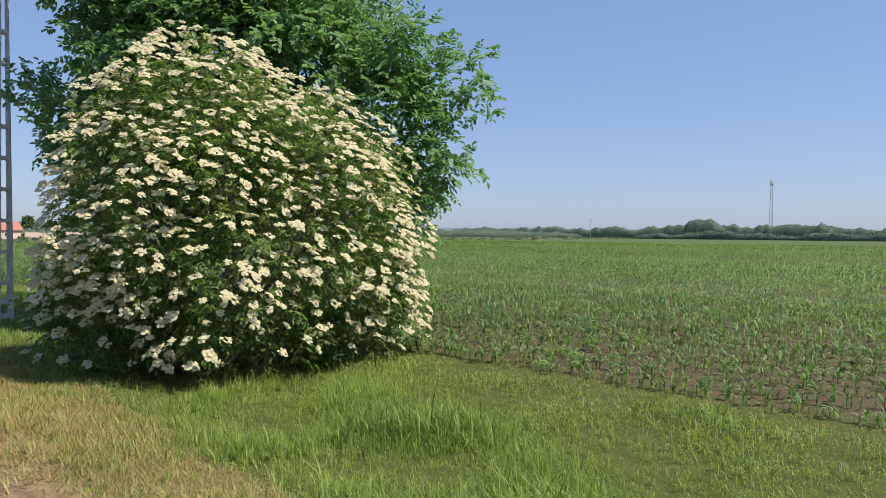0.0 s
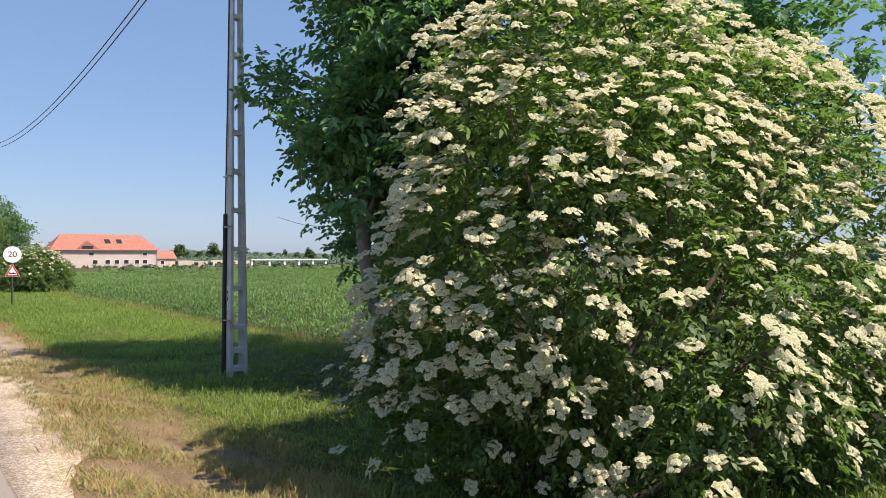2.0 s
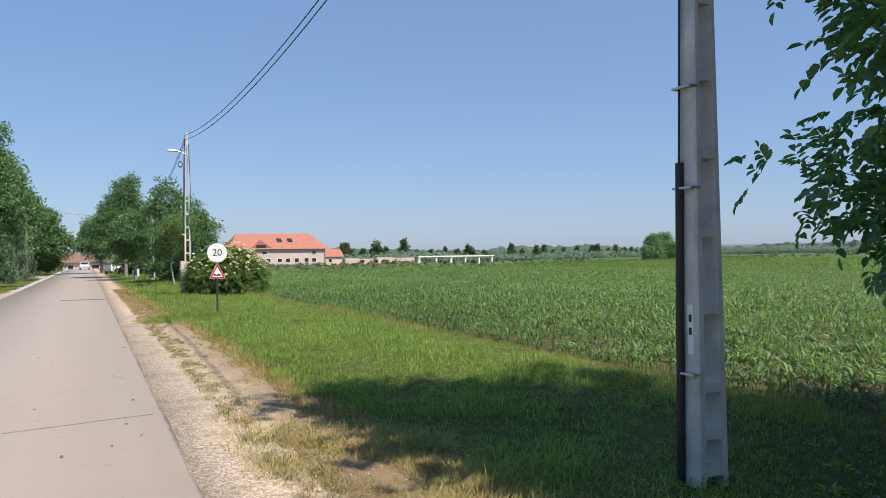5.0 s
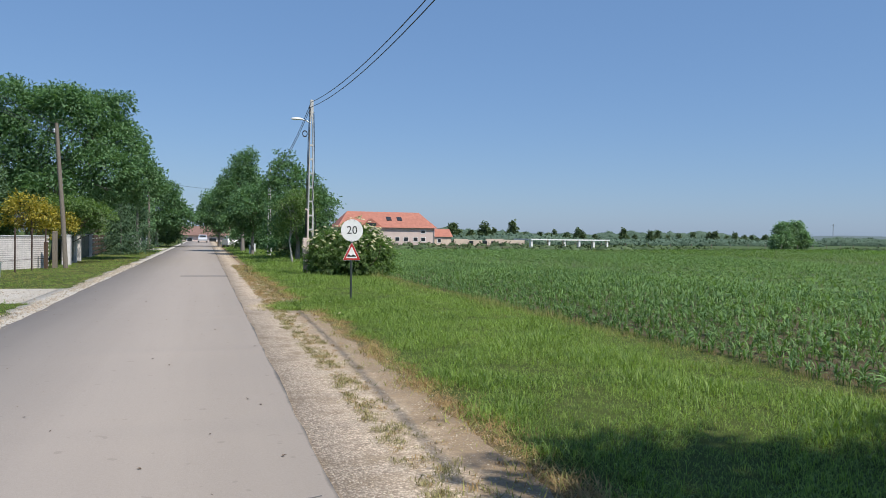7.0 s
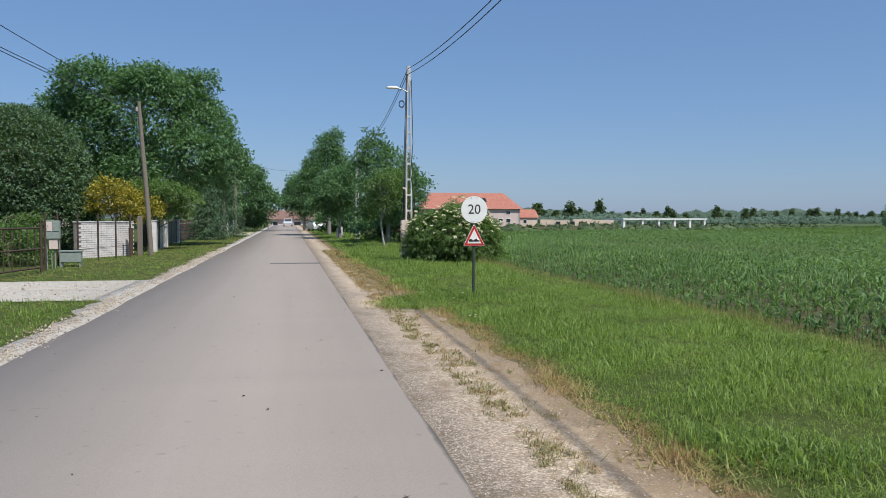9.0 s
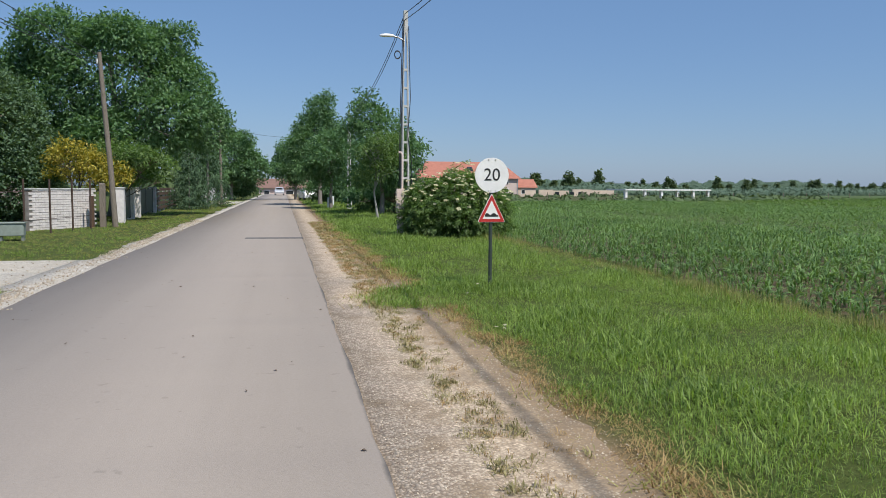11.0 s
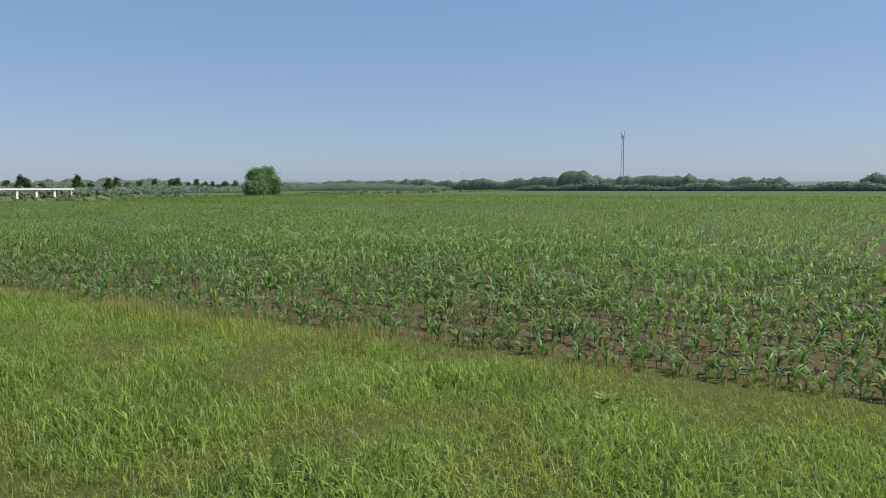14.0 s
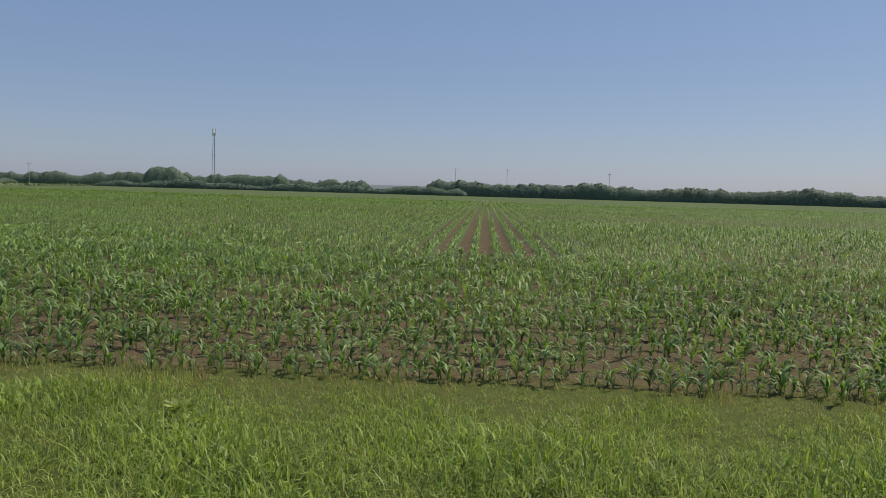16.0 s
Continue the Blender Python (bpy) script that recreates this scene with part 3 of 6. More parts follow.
ys = np.concatenate([np.linspace(-60, -6, 30), np.arange(-5.9, 60, 0.12), np.linspace(60, 190, 140)])
strip("road", ys, -ROAD_W + wander(ys, 1, 0.02, 2.0), 0.0 + wander(ys, 2, 0.012, 0.8), 0.032, 0.12, M["asphalt"],
      "worn pinkish-grey asphalt road with dark tarred edge", "road")
edge = np.where((ys > 33.7) & (ys < 35.4), 0.62, np.where(ys > 44, 1.1, np.where(ys > 37, 0.9, np.where(ys < 12, 0.35, np.where(ys < 20, 0.85, 1.45)))))
edge = np.convolve(np.pad(edge, 4, mode='edge'), np.ones(9) / 9, mode='valid') + wander(ys, 4, 0.035, 0.22)
strip("gravel_shoulder", ys, np.full(len(ys), -0.02), edge, 0.016, 0.10, M["shoulder"],
      "pale limestone gravel shoulder with crumbling asphalt and weeds", "gravel shoulder")
l2 = np.where((ys > 36.4) & (ys < 41.4), -9.5, -4.78) + wander(ys, 6, 0.10, 0.9)
strip("stone_edging", ys, np.where((ys > 36.4) & (ys < 41.4), -5.05, l2), np.full(len(ys), -ROAD_W + 0.03), 0.024, 0.10, M["white_gravel"],
      "crushed white stone along the road edge", "stone edging")
yd = np.linspace(36.3, 41.5, 40)
strip("driveway", yd, np.full(40, -13.0), np.full(40, -4.95) + wander(yd, 8, 0.05, 0.5), 0.020, 0.10, M["white_gravel"],
      "pale crushed stone driveway leading to a metal gate", "driveway")
bm = box_bm(-1.78, 0.02, 48.05, 48.65, 0.0, 0.037)
tagged(part("road_patch", bm, M["patch"]), "dark tarred repair strip across the asphalt", "road patch", kind="structure")

def road_crack():
    """A thin wandering crack across the lane."""
    rng = np.random.default_rng(91)
    n = 60
    t = np.linspace(0, 1, n)
    x, y = -4.2 + 4.1 * t, 19.83 + 0.934 * t + np.cumsum(rng.normal(size=n)) * 0.006
    w = 0.007 * rng.uniform(0.5, 1.4, n)
    v = np.concatenate([np.stack([x, y - w, np.full(n, 0.0345)], 1), np.stack([x, y + w, np.full(n, 0.0345)], 1)])
    k = np.arange(n - 1)
    tagged(arr_part("road_crack", v, np.stack([k, k + 1, k + n + 1, k + n], 1), M["patch"]), "thin dark crack across the asphalt", "crack", kind="structure")


def road_debris():
    """Dry leaf scraps and crumbs of earth blown over the asphalt."""
    rng = np.random.default_rng(92)
    n = 130
    p = np.stack([rng.uniform(-4.1, -0.1, n), rng.uniform(6, 46, n), np.full(n, 0.036)], 1)
    a = rng.uniform(0, 6.28, n)
    head = unit(np.stack([np.cos(a), np.sin(a), rng.uniform(0.05, 0.35, n)], 1))
    nrm = unit(np.array([0, 0, 1.0]) + rng.normal(size=(n, 3)) * 0.2)
    ln = rng.uniform(0.012, 0.05, n)
    v, f = leaf_quads(p, head, nrm, ln, ln * rng.uniform(0.4, 0.8, n), 0.2)
    tagged(arr_part("road_debris", v, f, M["litter"]), "dry brown leaf scraps scattered on the asphalt", "leaf litter", kind="stuff")


road_crack()
road_debris()

# ---------------------------------------------------------------- poles and wires


def lattice_pole(at, height=7.5, base=0.30, top=0.14, depth0=0.24, depth1=0.13, label="grey concrete lattice power pole with ladder-like openings"):
    """Two thin tapering legs joined by rungs with rounded corners; the upper end is closed."""
    t = thing("power_pole", at, 0, label, "power pole", "roadside power poles")
    solid = height - 1.1

    def width(z):
        return base + (top - base) * z / height

    def depth(z):
        return depth0 + (depth1 - depth0) * z / height

    def leg_w(z):
        return width(z) * 0.20 + 0.004

    for sgn in (-1, 1):
        bm = bmesh.new()
        rings = []
        for z in np.linspace(-0.3, height, 14):
            o, i = sgn * width(z) / 2, sgn * (width(z) / 2 - leg_w(z)) if z < solid else 0.001 * sgn
            d = depth(z) / 2
            ch = 0.014
            rings.append([bm.verts.new(c) for c in ((i, -d, z), (o - sgn * ch, -d, z), (o, -d + ch, z), (o, d - ch, z), (o - sgn * ch, d, z), (i, d, z))])
        for a, b in zip(rings, rings[1:]):
            for k in range(6):
                bm.faces.new((a[k], a[(k + 1) % 6], b[(k + 1) % 6], b[k]))
        bm.faces.new(rings[-1])
        bmesh.ops.recalc_face_normals(bm, faces=bm.faces)
        part("leg", bm, M["concrete"], t)
    zs = [0.12, 0.40] + [0.76 + 0.6 * k for k in range(12) if 0.76 + 0.6 * k < solid - 0.3]
    for z in zs:
        w, d = width(z) / 2 - leg_w(z) + 0.004, depth(z) / 2 - 0.004
        bm = bmesh.new()
        prof = ((-w, z - 0.055), (-w * 0.7, z - 0.034), (w * 0.7, z - 0.034), (w, z - 0.055), (w, z + 0.055), (w * 0.7, z + 0.034), (-w * 0.7, z + 0.034), (-w, z + 0.055))
        f = [bm.verts.new((px, -d, pz)) for px, pz in prof]
        b = [bm.verts.new((px, d, pz)) for px, pz in prof]
        bm.faces.new(f)
        bm.faces.new(b[::-1])
        for k in range(8):
            bm.faces.new((f[k], b[k], b[(k + 1) % 8], f[(k + 1) % 8]))
        bmesh.ops.recalc_face_normals(bm, faces=bm.faces)
        part("rung", bm, M["concrete"], t)
    return t


POLES = [(3.62, 16.52, -0.10), (3.45, 49.2, 0.02), (4.06, 79.4, 0.0)]
p1 = lattice_pole(POLES[0])
p2 = lattice_pole(POLES[1])
p3 = lattice_pole(POLES[2], 7.1)
p4 = lattice_pole((3.9, 108, 0.0), 7.1)
tube("wire_bracket", [(0.05, -0.02, 7.3), (-0.2, -0.02, 7.32), (-0.33, -0.02, 7.54)], 0.02, M["steel"], p1, 6, "steel wire bracket")
# cable duct up the near pole
tube("cable_duct", [(-0.180, 0.05, -0.05), (-0.166, 0.05, 1.3), (-0.152, 0.045, 2.5)], 0.032, M["black"], p1, 8, "black plastic cable duct")
tube("cable", [(-0.152, 0.05, 2.45), (-0.118, 0.03, 4.5), (-0.08, 0.02, 7.2)], 0.010, M["black"], p1, 6, "black cable")
for zz in (0.87, 2.30, 3.08):
    w0, dd = 0.15 - 0.0107 * zz, 0.12 - 0.0073 * zz
    bm = box_bm(-w0 - 0.054, -w0 + 0.03, -dd - 0.005, 0.10, zz - 0.009, zz + 0.009)
    part("strap", bm, M["steel"], p1, "thin steel strap")
plate = part("number_plate", box_bm(-0.146, -0.139, -0.07, -0.01, 1.02, 1.40), M["sign_white"], p1, "narrow white plate with dark marks")
for zz in (1.27, 1.17):
    part("mark", box_bm(-0.149, -0.144, -0.055, -0.025, zz, zz + 0.055), M["sign_black"], plate)


def wires(a, b, sag, n=24):
    pts = []
    for i in range(n + 1):
        t = i / n
        pts.append((a[0] + (b[0] - a[0]) * t, a[1] + (b[1] - a[1]) * t, a[2] + (b[2] - a[2]) * t - sag * 4 * t * (1 - t)))
    return pts


def wire(a, b, sag, r=0.012):
    ob = tube("overhead_wire", wires(a, b, sag), r, M["black"], None, 6)
    return tagged(ob, "black insulated overhead wire slung between poles", "power line", "overhead wires")


tops = [(3.4, 16.52, 7.42), (3.45, 49.2, 7.42), (4.06, 79.4, 7.15), (3.9, 108, 7.05)]
for a, b in zip(tops, tops[1:]):
    wire((a[0] - 0.03, a[1], a[2]), (b[0] - 0.03, b[1], b[2]), 0.87)
    wire((a[0] - 0.05, a[1], a[2] - 0.22), (b[0] - 0.05, b[1], b[2] - 0.22), 0.87)

# ---------------------------------------------------------------- road sign
SIGN = (2.74, 35.43)


def road_sign():
    t = thing("road_sign", (*SIGN, 0.08), 2.0, "round white 20 sign above a red triangle on a dark post", "road sign")
    tube("post", [(0, 0.03, -0.3), (0, 0.03, 2.03)], 0.03, M["post_green"], t, 10, "dark green steel post")

    def disc(r0, y0, y1, n=40, zc=1.80):
        bm = bmesh.new()
        f = [bm.verts.new((r0 * math.cos(2 * math.pi * k / n), y0, zc + r0 * math.sin(2 * math.pi * k / n))) for k in range(n)]
        b = [bm.verts.new((v.co.x, y1, v.co.z)) for v in f]
        bm.faces.new(f)
        bm.faces.new(b[::-1])
        for k in range(n):
            bm.faces.new((f[k], b[k], b[(k + 1) % n], f[(k + 1) % n]))
        bmesh.ops.recalc_face_normals(bm, faces=bm.faces)
        return bm

    plate = part("round_plate", disc(0.285, -0.018, -0.002), M["sign_white"], t, "round white plate with black 20")
    cu = bpy.data.curves.new("digits", 'FONT')
    cu.body = "20"
    cu.size = 0.285
    cu.align_x, cu.align_y = 'CENTER', 'CENTER'
    cu.extrude = 0.001
    cu.offset = 0.0
    tmp = bpy.data.objects.new("digits", cu)
    me = bpy.data.meshes.new_from_object(tmp)
    bpy.data.objects.remove(tmp)
    me.materials.clear()
    me.materials.append(M["sign_black"])
    dg = new("digits", me)
    dg.parent = plate
    dg.matrix_basis = pose(0, -0.0215, 1.80, 90, 0, 0)
    tagged(dg, "black number 20")
    for sx in (-0.06, 0.06, -0.02):
        for sz in (0.25, -0.255):
            if sx == -0.02 and sz > 0:
                continue
            part("bolt", box_bm(sx - 0.008, sx + 0.008, -0.026, -0.016, 1.80 + sz - 0.008, 1.80 + sz + 0.008), M["steel"], plate)

    def tri(w, h, z0, y0, y1, cut):
        bm = bmesh.new()
        a = (-w / 2, z0)
        pts = []
        corner = [(-w / 2, z0), (w / 2, z0), (0, z0 + h)]
        for i in range(3):
            p, q, r = Vector(corner[i]), Vector(corner[i - 1]), Vector(corner[(i + 1) % 3])
            pts += [p + (q - p).normalized() * cut, p + ((q - p).normalized() + (r - p).normalized()) * cut * 0.28, p + (r - p).normalized() * cut]
        f = [bm.verts.new((p.x, y0, p.y)) for p in pts]
        b = [bm.verts.new((p.x, y1, p.y)) for p in pts]
        bm.faces.new(f)
        bm.faces.new(b[::-1])
        for k in range(len(f)):
            bm.faces.new((f[k], b[k], b[(k + 1) % len(f)], f[(k + 1) % len(f)]))
        bmesh.ops.recalc_face_normals(bm, faces=bm.faces)
        return bm

    warn = part("warning_plate", tri(0.475, 0.47, 1.035, -0.012, -0.002, 0.03), M["sign_white"], t, "white-rimmed red warning triangle")
    part("border", tri(0.452, 0.447, 1.042, -0.0155, -0.008, 0.025), M["sign_red"], warn, "red border")
    part("field", tri(0.305, 0.302, 1.088, -0.0185, -0.010, 0.008), M["sign_white"], warn, "white inner field")
    bm = bmesh.new()
    prof = [(-0.115, 1.125), (0.115, 1.125), (0.115, 1.15)]
    prof += [(0.115 - 0.23 * k / 30, 1.15 + 0.034 * max(0.0, math.sin(math.pi * ((k / 30 * 2.2 + 0.9) % 1.1) / 1.1)) ** 1.3) for k in range(1, 30)]
    prof += [(-0.115, 1.15)]
    f = [bm.verts.new((px, -0.0215, pz)) for px, pz in prof]
    bm.faces.new(f)
    r = bmesh.ops.extrude_face_region(bm, geom=bm.faces[:])
    for v in r["geom"]:
        if isinstance(v, bmesh.types.BMVert):
            v.co.y = -0.014
    bmesh.ops.recalc_face_normals(bm, faces=bm.faces)
    part("bump_symbol", bm, M["sign_black"], warn, "black uneven-road symbol")


road_sign()

# ---------------------------------------------------------------- elder bushes


def flower_head(rng):
    """A flat umbel: six or seven ragged plates of blossom on short rays, with gaps between them."""
    v, f = [], []
    rays = [(0.0, 0.0)] + [(0.050 * rng.uniform(0.8, 1.2), 2 * math.pi * (k + rng.uniform(-0.25, 0.25)) / 6) for k in range(6)]
    for r, a in rays:
        c = np.array([r * math.cos(a), r * math.sin(a), 0.012 - r * 0.28 + rng.uniform(-0.006, 0.006)])
        size, tilt, n = rng.uniform(0.026, 0.037), rng.normal(size=2) * 0.28, 11
        i0 = len(v)
        v.append(c + np.array([0, 0, 0.011]))
        for k in range(n):
            b = 2 * math.pi * (k + rng.uniform(-0.2, 0.2)) / n
            q = size * (1.06 if k % 2 else 0.88) * rng.uniform(0.85, 1.12)
            x, y = q * math.cos(b), q * math.sin(b)
            v.append(c + np.array([x, y, x * tilt[0] + y * tilt[1] - 0.004 + rng.uniform(-0.006, 0.004)]))
        f += [(i0, i0 + 1 + k, i0 + 1 + (k + 1) % n) for k in range(n)]
    return np.array(v), np.array(f)


HEADS = [flower_head(np.random.default_rng(50 + k)) for k in range(8)]
HEAD_MESH = [arr_mesh("flower_head", v, f, M["flower"]) for v, f in HEADS]


def oriented(v, p, n, scale, spin):
    q = Vector((0, 0, 1)).rotation_difference(Vector(n))
    m = Matrix.Translation(Vector(p)) @ q.to_matrix().to_4x4() @ Matrix.Rotation(spin, 4, 'Z') @ Matrix.Scale(scale, 4)
    return m


def spaced(p, gap, most=10 ** 6):
    """Indices of points that keep a gap from one another, in the order given."""
    chosen, kept = [], np.zeros((len(p), 3))
    for k in range(len(p)):
        n = len(chosen)
        if n == 0 or np.min(((kept[:n] - p[k]) ** 2).sum(1)) > gap * gap:
            kept[n] = p[k]
            chosen.append(k)
            if len(chosen) == most:
                break
    return np.array(chosen)


def elder_bush(name, at, lobes, seed, clumps, per, label, gap=0.40, bloom=1.0, min_z=0.15, leaf=0.07, singles=300, size=0.87):
    """Arching shoots that end in spreading tufts of leaves; flat flower heads sit on top of each tuft, with dark bays between the tufts."""
    rng = np.random.default_rng(seed)
    t = thing(name, at, 0, label, "bush", "flowering elder bushes")
    p, o = lobes_surface(rng, lobes, clumps, 0.4)
    inner = compound_leaves(rng, p, o, per, 5, 0.22, leaf * 1.6, leaf, leaf * 0.45, 0.35)
    tc, tn = lobes_surface(rng, lobes, 6000, 0.05)
    k = spaced(tc, gap)
    tc, tn = tc[k], tn[k]
    n = len(tc)
    tc = tc + tn * rng.uniform(-0.08, 0.26, (n, 1))
    way = unit(tn + np.array([0, 0, 0.45]) + rng.normal(size=(n, 3)) * 0.18)
    tr = gap * rng.uniform(0.55, 1.05, n)
    # leaves of the tufts, below their flowers
    m = 5
    c, r = np.repeat(tc, m, 0), np.repeat(tr, m)
    w = np.repeat(way, m, 0)
    d = rand_dirs(rng, n * m)
    d = d - w * (d * w).sum(1, keepdims=True) * 0.55
    outer = compound_leaves(rng, c + d * (r * rng.random(n * m) ** 0.4)[:, None] - w * 0.12, unit(w * 0.3 + d), 2, 7, 0.08, leaf * 1.6, leaf, leaf * 0.45, 0.5)
    arr_part("foliage", *join([inner, outer]), M["elder"], t)
    for i in range(30):
        a = rng.normal(size=2) * 0.35
        pl, rl = limb(rng, (lobes[0][0] + a[0], lobes[0][1] + a[1], -0.2), tc[i % n], 0.045, 0.006, 0.04, 0.1, 7)
        arr_part("stem", *tube_arrays(pl, rl, 5), M["twig"], t, "", True)
    hp, hn = [], []
    for i in range(n):
        q = Vector((0, 0, 1)).rotation_difference(Vector(way[i])).to_matrix()
        much = bloom * np.clip((tc[i, 2] - min_z) / 0.5, 0.35 if bloom > 0.5 else 0.0, 1) * rng.choice([0.5, 0.9, 1.1, 1.25])
        count = int((tr[i] / (0.088 * size)) ** 2 * 0.85 * much)
        for j in range(count):
            rho, a = tr[i] * 1.12 * math.sqrt((j + 0.5) / count), j * 2.4 + rng.uniform(-0.4, 0.4)
            e = q @ Vector((math.cos(a) * rho, math.sin(a) * rho, 0.13 - 0.30 * rho * rho / tr[i] + rng.uniform(-0.05, 0.06)))
            hp.append(tc[i] + np.array(e))
            hn.append(way[i] * 0.5 + np.array([0, 0, 0.55]) + np.array(sv) * 0.35 + np.array(e) / tr[i] * 0.3 + rng.normal(size=3) * 0.2)
    hp, hn = np.array(hp), unit(np.array(hn))
    k = rng.permutation(len(hp))
    hp, hn = hp[k], hn[k]
    k = spaced(hp, 0.105 * size)
    hp, hn = hp[k], hn[k]
    low = hp[:, 2] > 0.15
    hp, hn = hp[low], hn[low]
    rest = []
    for i, k in enumerate(np.argsort(hp[:, 0] + hp[:, 1] * 0.6)):      # the roadside ones come first
        s, spin, kind = size * rng.uniform(0.65, 1.35), rng.uniform(0, 6.28), rng.integers(0, len(HEADS))
        m = oriented(None, hp[k], hn[k], s, spin)
        if i < singles:
            ob = new("flower_head", HEAD_MESH[kind])
            ob.parent = t
            ob.matrix_basis = m
        else:
            vv, ff = HEADS[kind]
            mm = np.array(m)
            rest.append((vv @ mm[:3, :3].T + mm[:3, 3], ff))
    if rest:
        arr_part("blossom", *join(rest), M["flower"], t, kind="stuff")
    return t


elder_bush("elder_bush", (4.45, 9.35, 0.0),
           [(-0.45, 0.05, 1.85, 1.65, 1.55, 2.1), (0.75, -0.45, 1.6, 1.5, 1.45, 1.95), (-0.8, 0.3, 1.15, 1.3, 1.25, 1.3), (0.4, 0.6, 1.6, 1.55, 1.3, 1.9),
            (1.0, -0.65, 0.8, 1.2, 1.1, 1.0), (-0.2, -0.8, 0.95, 1.3, 1.0, 1.1),
            (-1.25, 0.55, 0.7, 0.9, 0.9, 0.85), (1.1, -0.75, 0.5, 1.1, 1.05, 0.75)], 11, 1900, 6,
           "large elder bush covered in creamy white flower heads")
elder_bush("elder_bush", (5.1, 48.5, 0.0),
           [(0, 0, 0.95, 1.5, 1.25, 1.25), (-0.85, 0.1, 0.8, 1.0, 1.05, 1.0), (0.9, 0.2, 0.8, 0.95, 1.05, 0.95)], 12, 900, 6,
           "round dark green elder bush with few white flowers", 0.36, 0.45, 0.95, 0.10, 260, 0.85)

# ---------------------------------------------------------------- near walnut trees
make_tree("walnut_tree", (5.3, 14.45, 0.0),
          [(0.5, 0.6, 4.5, 1.62, 1.6, 2.0), (0.9, -1.0, 5.2, 2.7, 2.6, 2.7), (-1.0, 1.8, 4.4, 0.48, 0.5, 0.36), (1.2, 1.7, 2.0, 1.45, 1.4, 1.1), (-0.5, -0.45, 3.5, 1.0, 0.95, 1.25), (0.5, 0.1, 7.6, 2.1, 2.0, 2.1), (-0.2, -0.9, 5.2, 1.5, 1.6, 1.6),
           (0.6, 0.7, 3.2, 1.6, 1.5, 1.2), (-0.6, -0.5, 2.75, 0.65, 0.6, 0.6)],
          "leafy walnut tree with a leaning pale grey trunk", 21,
          [(0, 0, -0.15), (-0.28, 0.0, 0.7), (-0.5, 0.0, 1.28), (-0.62, 0.0, 2.1), (-0.5, -0.1, 3.4), (-0.1, -0.1, 5.0), (0.2, -0.2, 6.5)], 0.13,
          "walnut", "bark", 1750, 5, 0.38, 0.125, 0.066, 16, 0.2, 0.6, "walnut trees by the field", "tree", 110, 7)
make_tree("walnut_tree", (6.60, 14.2, 0.0),
          [(0.9, -1.8, 4.6, 3.0, 3.0, 2.9), (2.0, -2.9, 3.9, 1.75, 1.8, 1.7), (2.6, -2.2, 2.3, 1.6, 1.4, 1.1), (0.4, -0.3, 8.0, 2.8, 2.6, 2.4), (1.4, -0.6, 2.9, 2.2, 1.9, 1.4)],
          "leafy walnut tree with a dark leaning trunk", 22,
          [(0, 0, -0.15), (0.5, 0.0, 0.8), (0.85, 0.0, 1.4), (1.15, -0.15, 2.3), (1.2, -0.5, 4.2), (1.0, -0.9, 6.3)], 0.15,
          "walnut", "bark", 1550, 5, 0.38, 0.125, 0.066, 16, 0.2, 0.6, "walnut trees by the field", "tree", 110, 7)

# ---------------------------------------------------------------- field of young corn


def corn_plant(rng, leaves, bends=3, fan=0.45, across=1.0):
    """A short stalk with broad strap leaves in two ranks that arch over and hang at the tips."""
    out = []
    for k in range(leaves):
        yaw = k * math.pi + rng.normal() * fan
        ln = rng.uniform(0.28, 0.44) * (1.0 - 0.35 * abs(k - leaves * 0.5) / leaves)
        d = np.array([math.cos(yaw), math.sin(yaw), 0])
        s = np.array([-math.sin(yaw), math.cos(yaw), rng.normal() * 0.35]) * rng.uniform(0.028, 0.046) * 0.5
        p = np.array([0, 0, 0.02 + 0.20 * k / leaves])
        a = rng.uniform(0.15, 0.75)
        if bends == 1:
            a += 0.3
            b, q = a + rng.uniform(0.8, 1.5), p + d * ln * 0.55 * math.sin(a) + np.array([0, 0, ln * 0.55 * math.cos(a)])
            e = q + d * ln * 0.45 * math.sin(b) + np.array([0, 0, ln * 0.45 * math.cos(b)])
            out.append((np.array([p, q - s * 1.15, e, q + s * 1.15]) * np.array([1, across, 1]), np.array([(0, 1, 2, 3)])))
            continue
        curl = rng.uniform(1.3, 2.5) / bends
        rows, wide = [p], [0.55] + [1.0, 0.85, 0.6][:bends - 1] + [0.05]
        for j in range(bends):
            p = p + d * ln / bends * math.sin(a) + np.array([0, 0, ln / bends * math.cos(a)])
            a += curl * rng.uniform(0.7, 1.3)
            rows.append(p)
        v = np.array([q + sg * s * w for q, w in zip(rows, wide) for sg in (-1, 1)]) * np.array([1, across, 1])
        out.append((v, np.array([(2 * j, 2 * j + 1, 2 * j + 3, 2 * j + 2) for j in range(bends)])))
    if bends > 2:
        w = 0.009
        out.append((np.array([(-w, 0, -0.02), (w, 0, -0.02), (w * 0.6, 0, 0.2), (-w * 0.6, 0, 0.2)]), np.array([(0, 1, 2, 3)])))
        out.append((np.array([(0, -w, -0.02), (0, w, -0.02), (0, w * 0.6, 0.2), (0, -w * 0.6, 0.2)]), np.array([(0, 1, 2, 3)])))
    return join(out)


